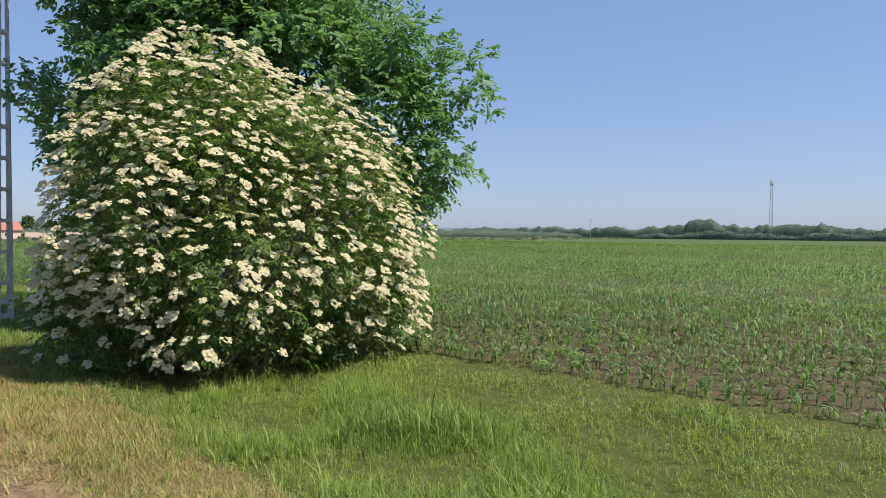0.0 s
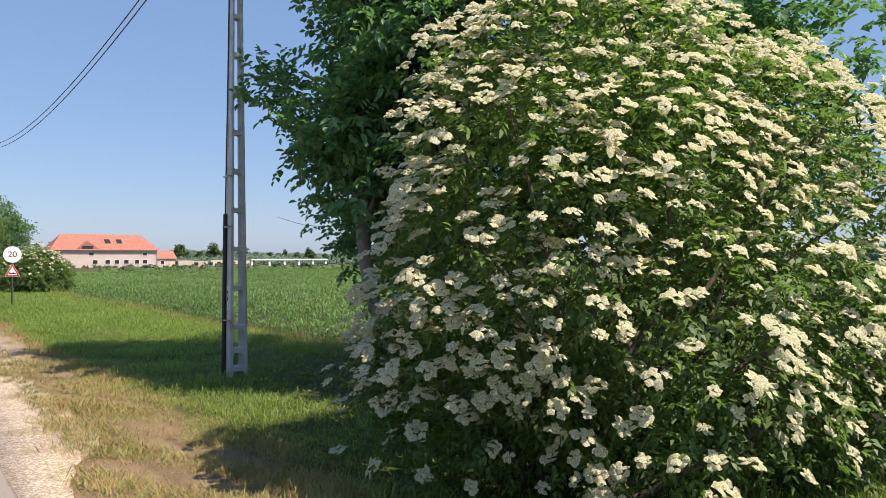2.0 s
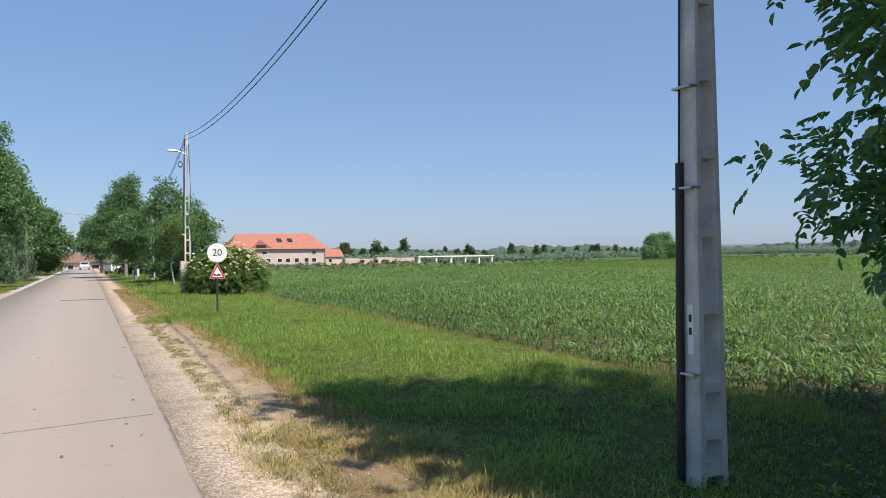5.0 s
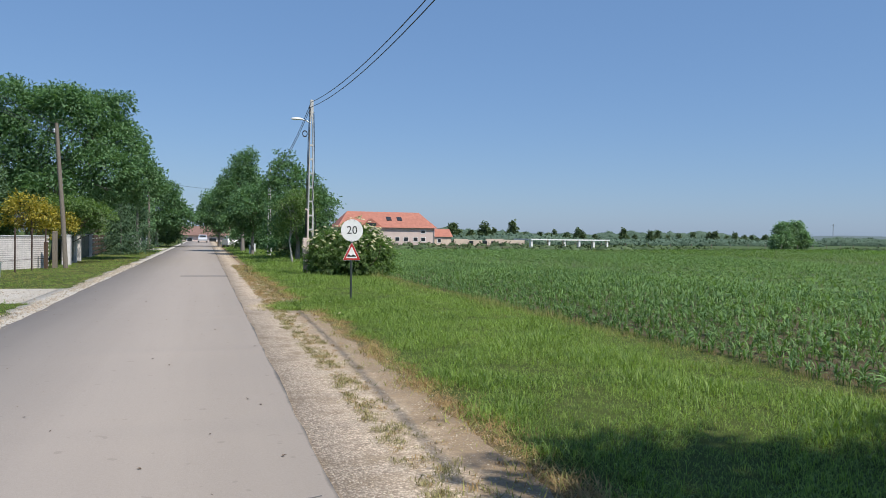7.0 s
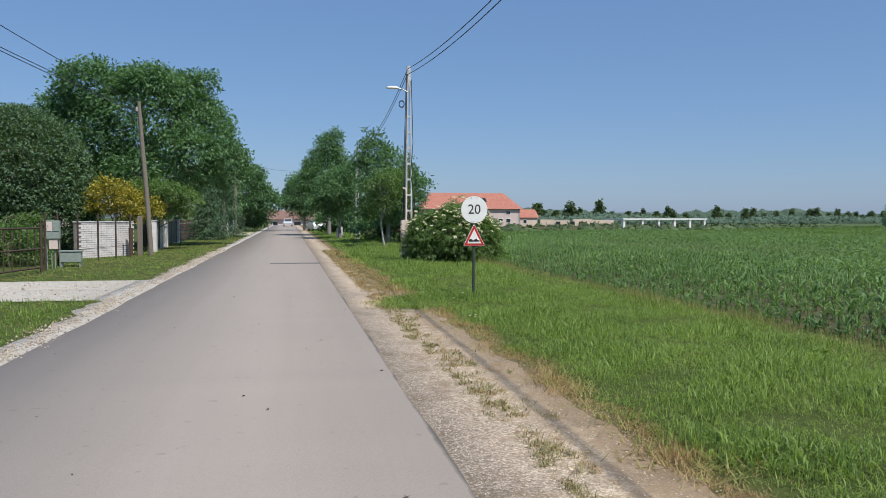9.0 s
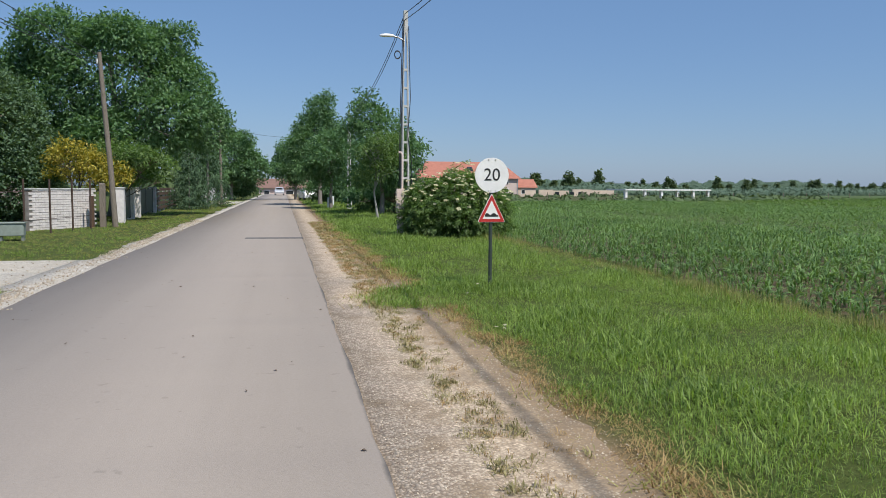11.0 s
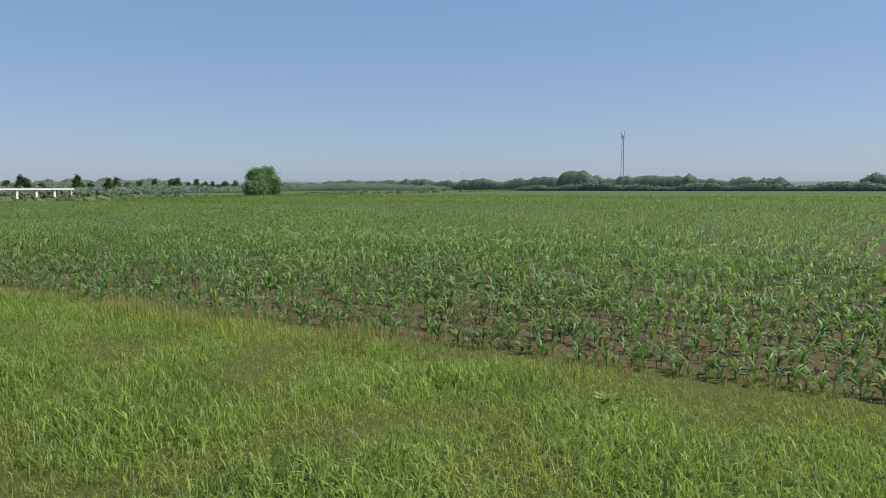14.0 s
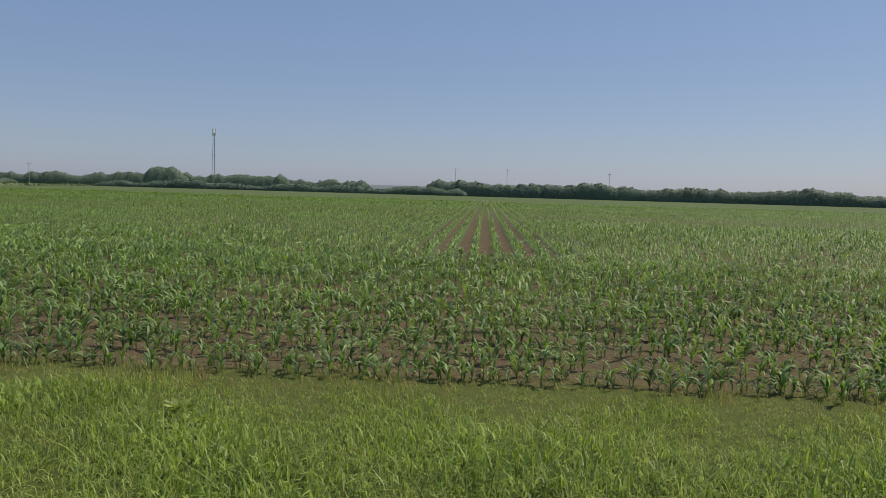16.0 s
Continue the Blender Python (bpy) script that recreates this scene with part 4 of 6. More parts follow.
def corn_field():
    rng = np.random.default_rng(5)
    tem = {"near": [corn_plant(rng, 8) for _ in range(10)], "mid": [corn_plant(rng, 5, 2) for _ in range(10)],
           "plain": [corn_plant(rng, 5, 1) for _ in range(10)], "far": [corn_plant(rng, 5, 1, 0.4, 0.8) for _ in range(10)], "tiny": [corn_plant(rng, 2, 1, 0.4, 0.7) for _ in range(10)]}
    pts = []
    # headland: rows along the road
    for i, x in enumerate(np.arange(6.72, 18.5, 0.6)):
        y = np.concatenate([np.arange(-6, 60, 0.052), np.arange(60, 112, 0.09)])
        y = y + rng.normal(size=len(y)) * 0.035
        gap = np.sin(y * 0.31 + i * 0.6) + np.sin(y * 0.83 + i * 0.4) * 0.7
        keep = rng.random(len(y)) > np.where(gap > 1.2, 0.22, 0.04)
        keep &= y < 96 + 0.35 * x
        y = y[keep]
        pts.append(np.stack([x + rng.normal(size=len(y)) * 0.085, y], 1))
    head = np.concatenate(pts)
    pts = []
    # the main field: rows away from the road
    for y0 in 0.015 + 0.6 * np.arange(-50, 210):
        x = np.concatenate([np.arange(18.7, 45, 0.16), np.arange(45, 75, 0.32), np.arange(75, 118, 0.6)])
        x = x + rng.normal(size=len(x)) * 0.05
        y = y0 + x * 0.019 + rng.normal(size=len(x)) * 0.015
        keep = (rng.random(len(x)) > 0.1) & (y < 95 + 0.35 * x)
        pts.append(np.stack([x[keep], y[keep]], 1))
    main = np.concatenate(pts)
    close = (head[:, 1] < 42) & (head[:, 0] < 11)
    middle = (head[:, 1] < 60) & (head[:, 0] < 17) & ~close
    for p, kind, sc, lab in ((head[close], "near", 0.64, "dense rows of knee-high young corn plants"),
                             (head[middle], "mid", 0.72, "rows of young corn along the headland"),
                             (head[~close & ~middle], "plain", 0.85, "rows of young corn on the far side of the headland"),
                             (main[main[:, 0] < 45], "far", 1.1, "long rows of young corn running away from the road"),
                             (main[main[:, 0] >= 45], "tiny", 1.3, "far end of the young corn rows")):
        n = len(p)
        patch = 0.95 + 0.18 * np.sin(p[:, 0] * 0.21 + 1) * np.sin(p[:, 1] * 0.13)
        edge = np.clip(0.84 + (p[:, 0] - 6.9) * 0.03, 0.84, 1.0) * np.where(p[:, 0] > 75, 1.3, np.where(p[:, 0] > 45, 0.9, np.where(p[:, 0] > 18.6, 0.86, 1.0)))
        young = 0.75 + 0.25 * np.clip((p[:, 0] - 8.0) / 7, 0, 1)
        edge = edge * (young + (1 - young) * np.clip((p[:, 1] - 5) / 9, 0, 1))
        xyz = np.stack([p[:, 0], p[:, 1], ground_height(p[:, 0], p[:, 1])], 1)
        turn = rng.normal(size=n) * 0.2 if kind in ("far", "tiny") else rng.uniform(0, 6.28, n)
        v, f = scatter(tem[kind], xyz, turn, sc * patch * edge * rng.uniform(0.55, 1.3, n), rng.integers(0, 10, n))
        tagged(arr_part("corn_plants", v, f, M["corn"]), lab, "corn", kind="stuff")


corn_field()

# ---------------------------------------------------------------- verge grass


def grow(name, n, x0, x1, y0, y1, templates, size, mat, label, seed, thin=None, cat="grass"):
    rng = np.random.default_rng(seed)
    p = np.stack([rng.uniform(x0, x1, n), rng.uniform(y0, y1, n)], 1)
    clump = 0.5 + 0.5 * np.sin(p[:, 0] * 2.1 + np.sin(p[:, 1] * 1.3) * 1.7) * np.sin(p[:, 1] * 1.7 + np.sin(p[:, 0] * 0.9))
    s = size * (0.7 + 0.55 * clump) * rng.uniform(0.7, 1.25, n)
    if thin is not None:
        k = thin(p[:, 0], p[:, 1], rng, clump)
        keep = rng.random(n) < k
        p, s = p[keep], s[keep] * np.clip(k[keep], 0.45, 1)
    xyz = np.stack([p[:, 0], p[:, 1], ground_height(p[:, 0], p[:, 1]) + 0.005], 1)
    v, f = scatter(templates, xyz, rng.uniform(0, 6.28, len(p)), s, rng.integers(0, len(templates), len(p)))
    return tagged(arr_part(name, v, f, mat), label, cat, kind="stuff")


trng = np.random.default_rng(9)
LUSH = [tuft(trng, 11, 0.06, 0.22, 0.0095, 0.6, wisp) for _ in range(8)]
UNDER = [tuft(trng, 9, 0.08, 0.12, 0.010, 0.9, wisp) for _ in range(6)]
LOW = [tuft(trng, 10, 0.04, 0.075, 0.010, 1.05, wisp) for _ in range(6)]
DRY = [join([spike(np.array([*(trng.normal(size=2) * 0.09), 0]), trng.uniform(0, 6.28), trng.uniform(0.06, 0.13), 0.0065, trng.uniform(0.5, 1.35), trng.uniform(0.1, 0.9)) for _ in range(13)]) for _ in range(6)]
TALL = [tuft(trng, 12, 0.07, 0.48, 0.012, 0.45) for _ in range(6)]
TURF = [tuft(trng, 9, 0.075, 0.155, 0.0072, 0.85, wisp) for _ in range(12)]
SEEDY = [join([spike(np.array([*(trng.normal(size=2) * 0.08), 0]), trng.uniform(0, 6.28), trng.uniform(0.16, 0.34), 0.006, abs(trng.normal()) * 0.35, trng.uniform(0.1, 0.9)) for _ in range(10)]) for _ in range(8)]
SHORT = [tuft(trng, 10, 0.06, 0.12, 0.009, 0.7, spike) for _ in range(6)]


def bound(y):
    """Where gravel and earth give way to grass."""
    return np.where((y > 33.7) & (y < 35.4), 0.5, np.where(y > 44, 1.2, np.where(y > 37, 1.35, np.where(y < 20, 1.7, 1.55))))


def lush(x, y, rng, clump):
    b = bound(y) + 0.06 + 0.14 * np.sin(y * 1.9) + 0.10 * np.sin(y * 4.3)
    b = np.where((y > 33.6) & (y < 35.5), 0.42 + 0.25 * np.abs(y - 34.6), b)
    k = np.clip((x - b) * 4.0, 0, 1) * np.clip((6.75 - x) * 1.1, 0, 1)
    bare = np.exp(-(((x - 6.0) / 1.6) ** 2 + ((y - 14.0) / 2.2) ** 2)) + np.exp(-(((x - 4.4) / 1.8) ** 2 + ((y - 10.2) / 1.6) ** 2))
    return k * (0.65 + 0.35 * clump) * np.clip(1.0 - 0.85 * bare, 0.1, 1)


def dry(x, y, rng, clump):
    b = bound(y)
    near = np.where(x > b, np.exp(-((x - b) / 0.55) ** 2), np.exp(-((x - b) / np.where(y < 20, 0.9, np.where(y > 37, 0.5, 0.28))) ** 2)) * 0.95
    near = np.where(y < 21, np.maximum(near, np.clip((x - 0.3) * 5, 0, 1) * np.clip((2.9 - x) * 1.3, 0, 1) * np.clip((21.5 - y), 0, 1) * 0.95), near)
    rim = np.exp(-((x - 6.35) / 0.8) ** 2) * 0.34
    near = near * np.clip(0.35 + (y - 3) * 0.09, 0.35, 1)
    rag = np.sin(x * 5 + y * 0.8) * np.sin(y * 1.9 + x * 2) + 0.6 * np.sin(y * 4.3 + x * 7) * np.sin(x * 9 - y * 1.3)
    near = near * np.where(y > 10, np.clip(0.5 + rag * 0.8, 0.08, 1), 1)
    near = np.maximum(near, np.exp(-((x - b - 0.05 - 0.12 * rag) / 0.2) ** 2) * (y > 8))
    return np.clip(near + rim + 0.05, 0, 1) * (x > 0.28)


def field_rim(x, y, rng, clump):
    """The unmown strip between the verge and the corn."""
    return np.exp(-((x - 6.1 - 0.2 * np.sin(y * 0.9)) / 0.65) ** 2) * (0.35 + 0.65 * clump) * np.clip((y - 9) * 0.2, 0.12, 1)


grow("verge_grass", 26000, 0.4, 6.9, 20, 37, TURF, 1.0, M["grass"], "dense fine green turf on the road verge", 51, lush)
grow("verge_grass", 12000, 1.3, 6.9, -3, 20, TURF, 1.0, M["grass"], "dense green turf beside the dry path", 52, lush)
grow("verge_grass", 9000, 0.6, 6.9, 37, 62, TURF, 1.25, M["grass"], "green turf behind the road sign", 53, lush)
grow("dry_grass", 10000, 4.6, 7.1, -3, 62, SEEDY, 0.85, M["rim_grass"], "tall seeding yellow-green grass along the corn", 54, field_rim, "dry grass")
grow("dry_grass", 300, 5.2, 7.1, -3, 62, SEEDY, 0.95, M["dry"], "tall straw-coloured grass along the corn", 55, field_rim, "dry grass")
grow("verge_grass", 7000, 0.5, 6.9, -3, 41, LUSH, 0.8, M["grass"], "lush unmown green grass on the road verge", 31, lush)
grow("verge_grass", 8500, 0.5, 7.0, 41, 120, SHORT, 1.7, M["grass"], "green grass verge running along the road", 32, lush)
grow("verge_grass", 8000, 1.2, 6.9, -3, 41, UNDER, 0.95, M["grass"], "short dense undergrowth of the verge grass", 38, lush)
grow("dry_grass", 11000, 0.4, 7.05, -3, 60, DRY, 1.0, M["dry"], "yellowed dry grass along gravel and field edge", 33, dry, "dry grass")
grow("dry_grass", 13000, 0.4, 7.05, -3, 60, DRY, 1.15, M["pale_grass"], "half-dry yellow-green grass between gravel and verge", 39, lambda x, y, r, c: np.clip(dry(x, y, r, c) * 1.5, 0, 1), "dry grass")
grow("verge_grass", 6000, -9.5, -4.6, 10, 36.4, SHORT, 0.9, M["grass"], "short grass beside the driveway", 34, lambda x, y, r, c: np.clip((-4.72 - x) * 4, 0, 1))
grow("dry_grass", 14000, -9.5, -4.55, 10, 110, SHORT, 0.8, M["pale_grass"], "thin half-dry grass beside the gardens", 46, lambda x, y, r, c: np.where((y > 36.2) & (y < 41.4), 0.0, np.clip((-4.6 - x) * 4, 0, 1) * (1 - 0.6 * c)), "dry grass")
grow("verge_grass", 5000, -9.5, -4.6, 41.3, 110, SHORT, 0.95, M["grass"], "patchy mown grass along the garden fences", 35, lambda x, y, r, c: np.clip((-4.72 - x) * 4, 0, 1) * (0.5 + 0.5 * c))


def dead_rim(x, y, rng, clump):
    return np.exp(-((x - bound(y) - 0.08 - 0.1 * np.sin(y * 2.3) - 0.06 * np.sin(y * 5.9)) / 0.17) ** 2)


def matted(x, y, rng, clump):
    rag = np.sin(x * 5 + y * 0.8) * np.sin(y * 1.9 + x * 2) + 0.6 * np.sin(y * 4.3 + x * 7)
    return np.clip((x - 0.35) * 4, 0, 1) * np.clip((2.7 - x) * 1.6, 0, 1) * np.clip((20.5 - y) * 0.5, 0, 1) * np.clip(0.6 + 0.5 * rag, 0.15, 1)


grow("dry_grass", 10000, 1.0, 2.2, 18, 48, DRY, 0.75, M["dry"], "dead brown grass at the gravel edge", 48, dead_rim, "dry grass")
grow("dry_grass", 8000, 0.3, 2.8, 6, 21, DRY, 1.0, M["dry"], "matted straw-coloured grass beside the road", 49, matted, "dry grass")
grow("dry_grass", 8000, 0.3, 2.8, 6, 21, DRY, 1.0, M["pale_grass"], "matted yellow-green grass beside the road", 50, matted, "dry grass")


def mown_line(y):
    """Where the mown strip by the path meets the long grass round the elder."""
    return 1.85 + 0.10 * (y - 4.4) + 0.08 * np.sin(y * 3.1)


def foot_of_bush(x, y, rng, clump):
    k = np.clip((x - mown_line(y)) * 4, 0, 1) * np.clip((5.4 - x) * 0.7, 0, 1) * np.clip((8.7 - y) * 1.5, 0, 1)
    under = ((x - 4.45) / 1.9) ** 2 + ((y - 9.35) / 1.8) ** 2
    return k * (under > 0.8) * (0.25 + 0.75 * clump) * np.clip(0.5 + 0.16 * y, 0.4, 1)


def mown(x, y, rng, clump):
    return np.clip((x - 0.75 + 0.15 * np.sin(y * 1.7)) * 2.5, 0, 1) * np.clip((mown_line(y) + 0.15 - x) * 4, 0, 1) * np.clip((10.5 - y) * 0.6, 0, 1)


grow("tall_grass", 6500, 1.7, 5.6, 0.5, 8.8, TALL, 0.72, M["grass"], "tall arching grass round the foot of the elder", 47, foot_of_bush)
grow("tall_grass", 160, 2.2, 3.3, 34.9, 35.9, TALL, 0.5, M["grass"], "long grass left round the sign post", 56)
grow("dry_grass", 5200, 0.6, 2.8, -3, 10.5, TURF, 0.62, M["pale_grass"], "mown olive-yellow grass beside the dirt path", 57, mown, "dry grass")
grow("verge_grass", 2600, 0.6, 2.8, -3, 10.5, TURF, 0.6, M["grass"], "mown green grass beside the dirt path", 58, mown)
grow("dry_grass", 2400, 0.5, 2.8, -3, 10.5, DRY, 0.8, M["dry"], "mown straw-coloured grass beside the dirt path", 59, mown, "dry grass")


def weed_clumps(n, x0, spread, y0, y1, radius, each, size, mat, label, seed):
    """Ragged little cushions of weeds, thickest along the wheel-free line of the gravel."""
    rng = np.random.default_rng(seed)
    c = np.stack([x0 + np.abs(rng.normal(size=n)) * spread, rng.uniform(y0, y1, n)], 1)
    r = radius * rng.uniform(0.35, 1.3, n)
    k = np.maximum(1, rng.poisson(each * (r / radius) ** 2))
    own = np.repeat(np.arange(n), k)
    off = rng.normal(size=(len(own), 2)) * r[own][:, None] * np.array([0.55, 0.8])
    p = np.column_stack([c[own] + off, np.full(len(own), 0.017)])
    scl = size * rng.uniform(0.5, 1.15, len(own)) * np.repeat(rng.uniform(0.6, 1.2, n), k)
    v, f = scatter(LOW, p, rng.uniform(0, 6.28, len(p)), scl, rng.integers(0, len(LOW), len(p)))
    tagged(arr_part("gravel_weeds", v, f, mat), label, "weeds", kind="stuff")


weed_clumps(560, 0.58, 0.22, 12, 35, 0.055, 5.5, 0.8, M["weed"], "low olive-brown weeds rooted in the gravel", 36)
weed_clumps(320, 0.60, 0.34, 12, 35, 0.05, 4, 0.65, M["dry"], "small dry weeds scattered over the gravel", 40)
weed_clumps(520, 0.56, 0.40, 35, 60, 0.07, 7, 0.8, M["weed"], "low olive-brown weeds spreading over the shoulder", 41)
weed_clumps(560, 0.60, 0.45, 35, 60, 0.08, 9, 0.8, M["dry"], "dead brown weeds spreading over the shoulder", 42)


def leaf_litter():
    """Fallen walnut leaves on the shaded earth below the trees."""
    rng = np.random.default_rng(41)
    n = 5200
    p = np.stack([5.9 + rng.normal(size=n) * 1.0, 13.7 + rng.normal(size=n) * 1.3], 1)
    z = ground_height(p[:, 0], p[:, 1]) + rng.uniform(0.012, 0.06, n)
    a = rng.uniform(0, 6.28, n)
    head = unit(np.stack([np.cos(a), np.sin(a), rng.normal(size=n) * 0.25], 1))
    nrm = unit(np.array([0, 0, 1.0]) + rng.normal(size=(n, 3)) * 0.35)
    v, f = leaf_quads(np.column_stack([p, z]), head, nrm, rng.uniform(0.04, 0.09, n), rng.uniform(0.02, 0.04, n), 0.2)
    tagged(arr_part("leaf_litter", v, f, M["litter"]), "curled grey-brown fallen leaves below the trees", "leaf litter", kind="stuff")


leaf_litter()


def pebbles():
    """Loose stones on the shoulder."""
    rng = np.random.default_rng(37)
    tem = []
    for k in range(6):
        v = np.array([(1, 0, 0), (0, 1, 0), (-1, 0, 0), (0, -1, 0), (0, 0, 0.8), (0, 0, -0.5)], float) * rng.uniform(0.7, 1.3, (6, 1))
        tem.append((v[:5], np.array([(0, 1, 4), (1, 2, 4), (2, 3, 4), (3, 0, 4)])))
    n = 24000
    x, y = np.where(rng.random(n) < 0.3, 0.05 + 0.6 * rng.random(n), 0.5 + 1.15 * rng.beta(1.5, 1.6, n)), 17 + 29 * rng.beta(1.6, 2.0, n)
    s = 0.0035 + 0.008 * rng.random(n) ** 3.5
    v, f = scatter(tem, np.stack([x, y, np.full(n, 0.016) + s * 0.2], 1), rng.uniform(0, 6.28, n), s, rng.integers(0, 6, n))
    tagged(arr_part("loose_gravel", v, f, M["stone_bits"]), "loose pale pebbles scattered on the shoulder", "gravel", kind="stuff")


def edging_stones():
    """Crushed stones heaped along the far edge of the road, with a ragged rim."""
    rng = np.random.default_rng(43)
    tem = []
    for k in range(6):
        v = np.array([(1, 0, 0), (0, 1, 0), (-1, 0, 0), (0, -1, 0), (0, 0, 0.8), (0, 0, -0.5)], float) * rng.uniform(0.6, 1.4, (6, 1))
        tem.append((v, np.array([(0, 1, 4), (1, 2, 4), (2, 3, 4), (3, 0, 4), (1, 0, 5), (2, 1, 5), (3, 2, 5), (0, 3, 5)])))
    n = 8500
    y = rng.uniform(20, 62, n)
    x = -4.55 + rng.normal(size=n) * 0.13 + 0.06 * np.sin(y * 1.7) + 0.05 * np.sin(y * 4.1)
    drive = (y > 36.6) & (y < 41.2)
    x = np.where(drive & (rng.random(n) < 0.6), rng.uniform(-8.5, -4.4, n), x)
    s = 0.007 + 0.02 * rng.random(n) ** 2.5
    v, f = scatter(tem, np.stack([x, y, np.full(n, 0.03) + s * 0.2], 1), rng.uniform(0, 6.28, n), s, rng.integers(0, 6, n))
    tagged(arr_part("loose_stones", v, f, M["stone_bits"]), "coarse crushed white stones along the road edge", "gravel", kind="stuff")


pebbles()
edging_stones()


def broad_weed(at, r, seed, label):
    rng = np.random.default_rng(seed)
    t = thing("broadleaf_weed", at, 0, label, "weed", "broad-leaved weeds")
    n = 30
    a = rng.uniform(0, 6.28, n)
    head = unit(np.stack([np.cos(a), np.sin(a), rng.uniform(0.2, 0.9, n)], 1))
    v, f = leaf_quads(np.zeros((n, 3)) + head * 0.05, head, unit(np.array([0, 0, 1.0]) + rng.normal(size=(n, 3)) * 0.3), r * rng.uniform(0.7, 1.2, n), 0.45 * r * rng.uniform(0.7, 1.2, n))
    arr_part("leaves", v, f, M["grass"], t)


broad_weed((5.22, 27.75, 0.06), 0.085, 1, "broad-leaved weed in the verge grass")
broad_weed((4.98, 27.55, 0.06), 0.07, 2, "small broad-leaved weed in the verge grass")
for k, (x, y) in enumerate(((3.9, 15.6), (4.2, 15.2), (3.4, 15.0), (4.5, 16.0))):
    broad_weed((x, y, 0.0), 0.09, 5 + k, "low leafy weed beside the concrete pole")
for k, (x, y) in enumerate(((1.66, 30.9), (1.72, 31.1), (1.60, 31.0), (1.9, 33.6), (2.3, 34.6))):
    d = thing("daisy", (x, y, 0.05), 0, "small white daisy at the gravel edge", "flower", "daisies")
    tube("stalk", [(0, 0, 0), (0.01, 0, 0.16)], 0.003, M["grass"], d, 4)
    hv, hf = HEADS[k % 5]
    arr_part("bloom", hv * 0.28 + np.array([0.01, 0, 0.165]), hf, M["flower"], d)
# ---------------------------------------------------------------- fittings on the second pole


def pole_fittings():
    lamp = thing("street_lamp", (3.45, 49.2, 6.62), 0, "pale grey street lamp on a short arm of the pole", "street lamp")
    tube("arm", [(-0.05, -0.08, -0.1), (-0.25, -0.08, 0.0), (-0.45, -0.08, 0.03)], 0.025, M["steel"], lamp, 8)
    bm = bmesh.new()
    bmesh.ops.create_uvsphere(bm, u_segments=12, v_segments=8, radius=1.0)
    for v in bm.verts:
        v.co = Vector((v.co.x * 0.27 - 0.62, v.co.y * 0.10 - 0.08, max(v.co.z, -0.45) * 0.075 + 0.04))
    part("head", bm, M["sign_white"], lamp, "pale oval lamp head", True)
    cab = thing("meter_cabinet", (3.24, 49.0, 0.0), 0, "pale grey meter cabinet with conduit against the pole", "meter cabinet")
    part("body", box_bm(-0.13, 0.12, -0.16, 0.04, 0.85, 1.62, bevel=0.015), M["plaster"], cab)
    part("plinth", box_bm(-0.10, 0.09, -0.13, 0.02, -0.1, 0.85), M["plaster"], cab)
    tube("conduit", [(0.07, -0.06, 1.6), (0.07, -0.06, 2.75), (0.03, -0.06, 2.83), (-0.05, -0.06, 2.83)], 0.035, M["plaster"], cab, 8, "pale plastic conduit")
    for k, x in enumerate((-0.19, -0.15)):
        ob = tube("pole_cable", [(3.45 + x - 0.03, 49.12, 1.7), (3.45 + x, 49.1, 4.0), (3.45 + x + 0.05, 49.1, 5.9), (3.45 + x + 0.09, 49.12, 7.2)], 0.014, M["black"])
        tagged(ob, "black service cable running up the pole", "cable", "service cables")
    ob = tube("pole_cable", [(3.63, 49.1, 1.0), (3.66, 49.08, 2.4), (3.52, 49.08, 3.4), (3.60, 49.08, 4.6), (3.54, 49.1, 7.0)], 0.012, M["black"])
    tagged(ob, "black loose cable winding down the pole", "cable", "service cables")
    coil = [(3.16 + 0.10 * math.cos(a), 49.05, 6.02 + 0.13 * math.sin(a) + 0.004 * a) for a in np.linspace(0, 12.5, 40)]
    tagged(tube("cable_coil", coil, 0.012, M["black"]), "coil of spare black cable on the pole", "cable")


pole_fittings()

# a bare twig that sticks out of the walnut crown
tagged(tube("dead_twig", [(3.98, 15.83, 2.345), (4.2, 15.74, 2.27), (4.4, 15.67, 2.215), (4.65, 15.57, 2.2), (5.1, 15.2, 2.25)], [0.002, 0.003, 0.004, 0.005, 0.008], M["twig"], None, 5),
       "thin bare twig sticking out of the walnut tree", "twig")

# ---------------------------------------------------------------- left side: gate, fences, wall, wooden pole
gate = thing("metal_gate", (-8.5, 45.0, 0.0), -99.0, "low rusty iron gate across the driveway", "gate")
for x in (0.0, 2.85, 2.95, 5.8):
    tube("gate_post", [(x, 0, -0.2), (x, 0, 1.55)], 0.045, M["rust"], gate, 8)
for x0, x1 in ((0.08, 2.78), (3.02, 5.72)):
    for z in (0.18, 0.75, 1.38):
        tube("rail", [(x0, 0, z), (x1, 0, z)], 0.028, M["rust"], gate, 6)
    for x in np.arange(x0 + 0.3, x1, 0.45):
        tube("bar", [(x, 0, 0.18), (x, 0, 1.38)], 0.016, M["rust"], gate, 6)

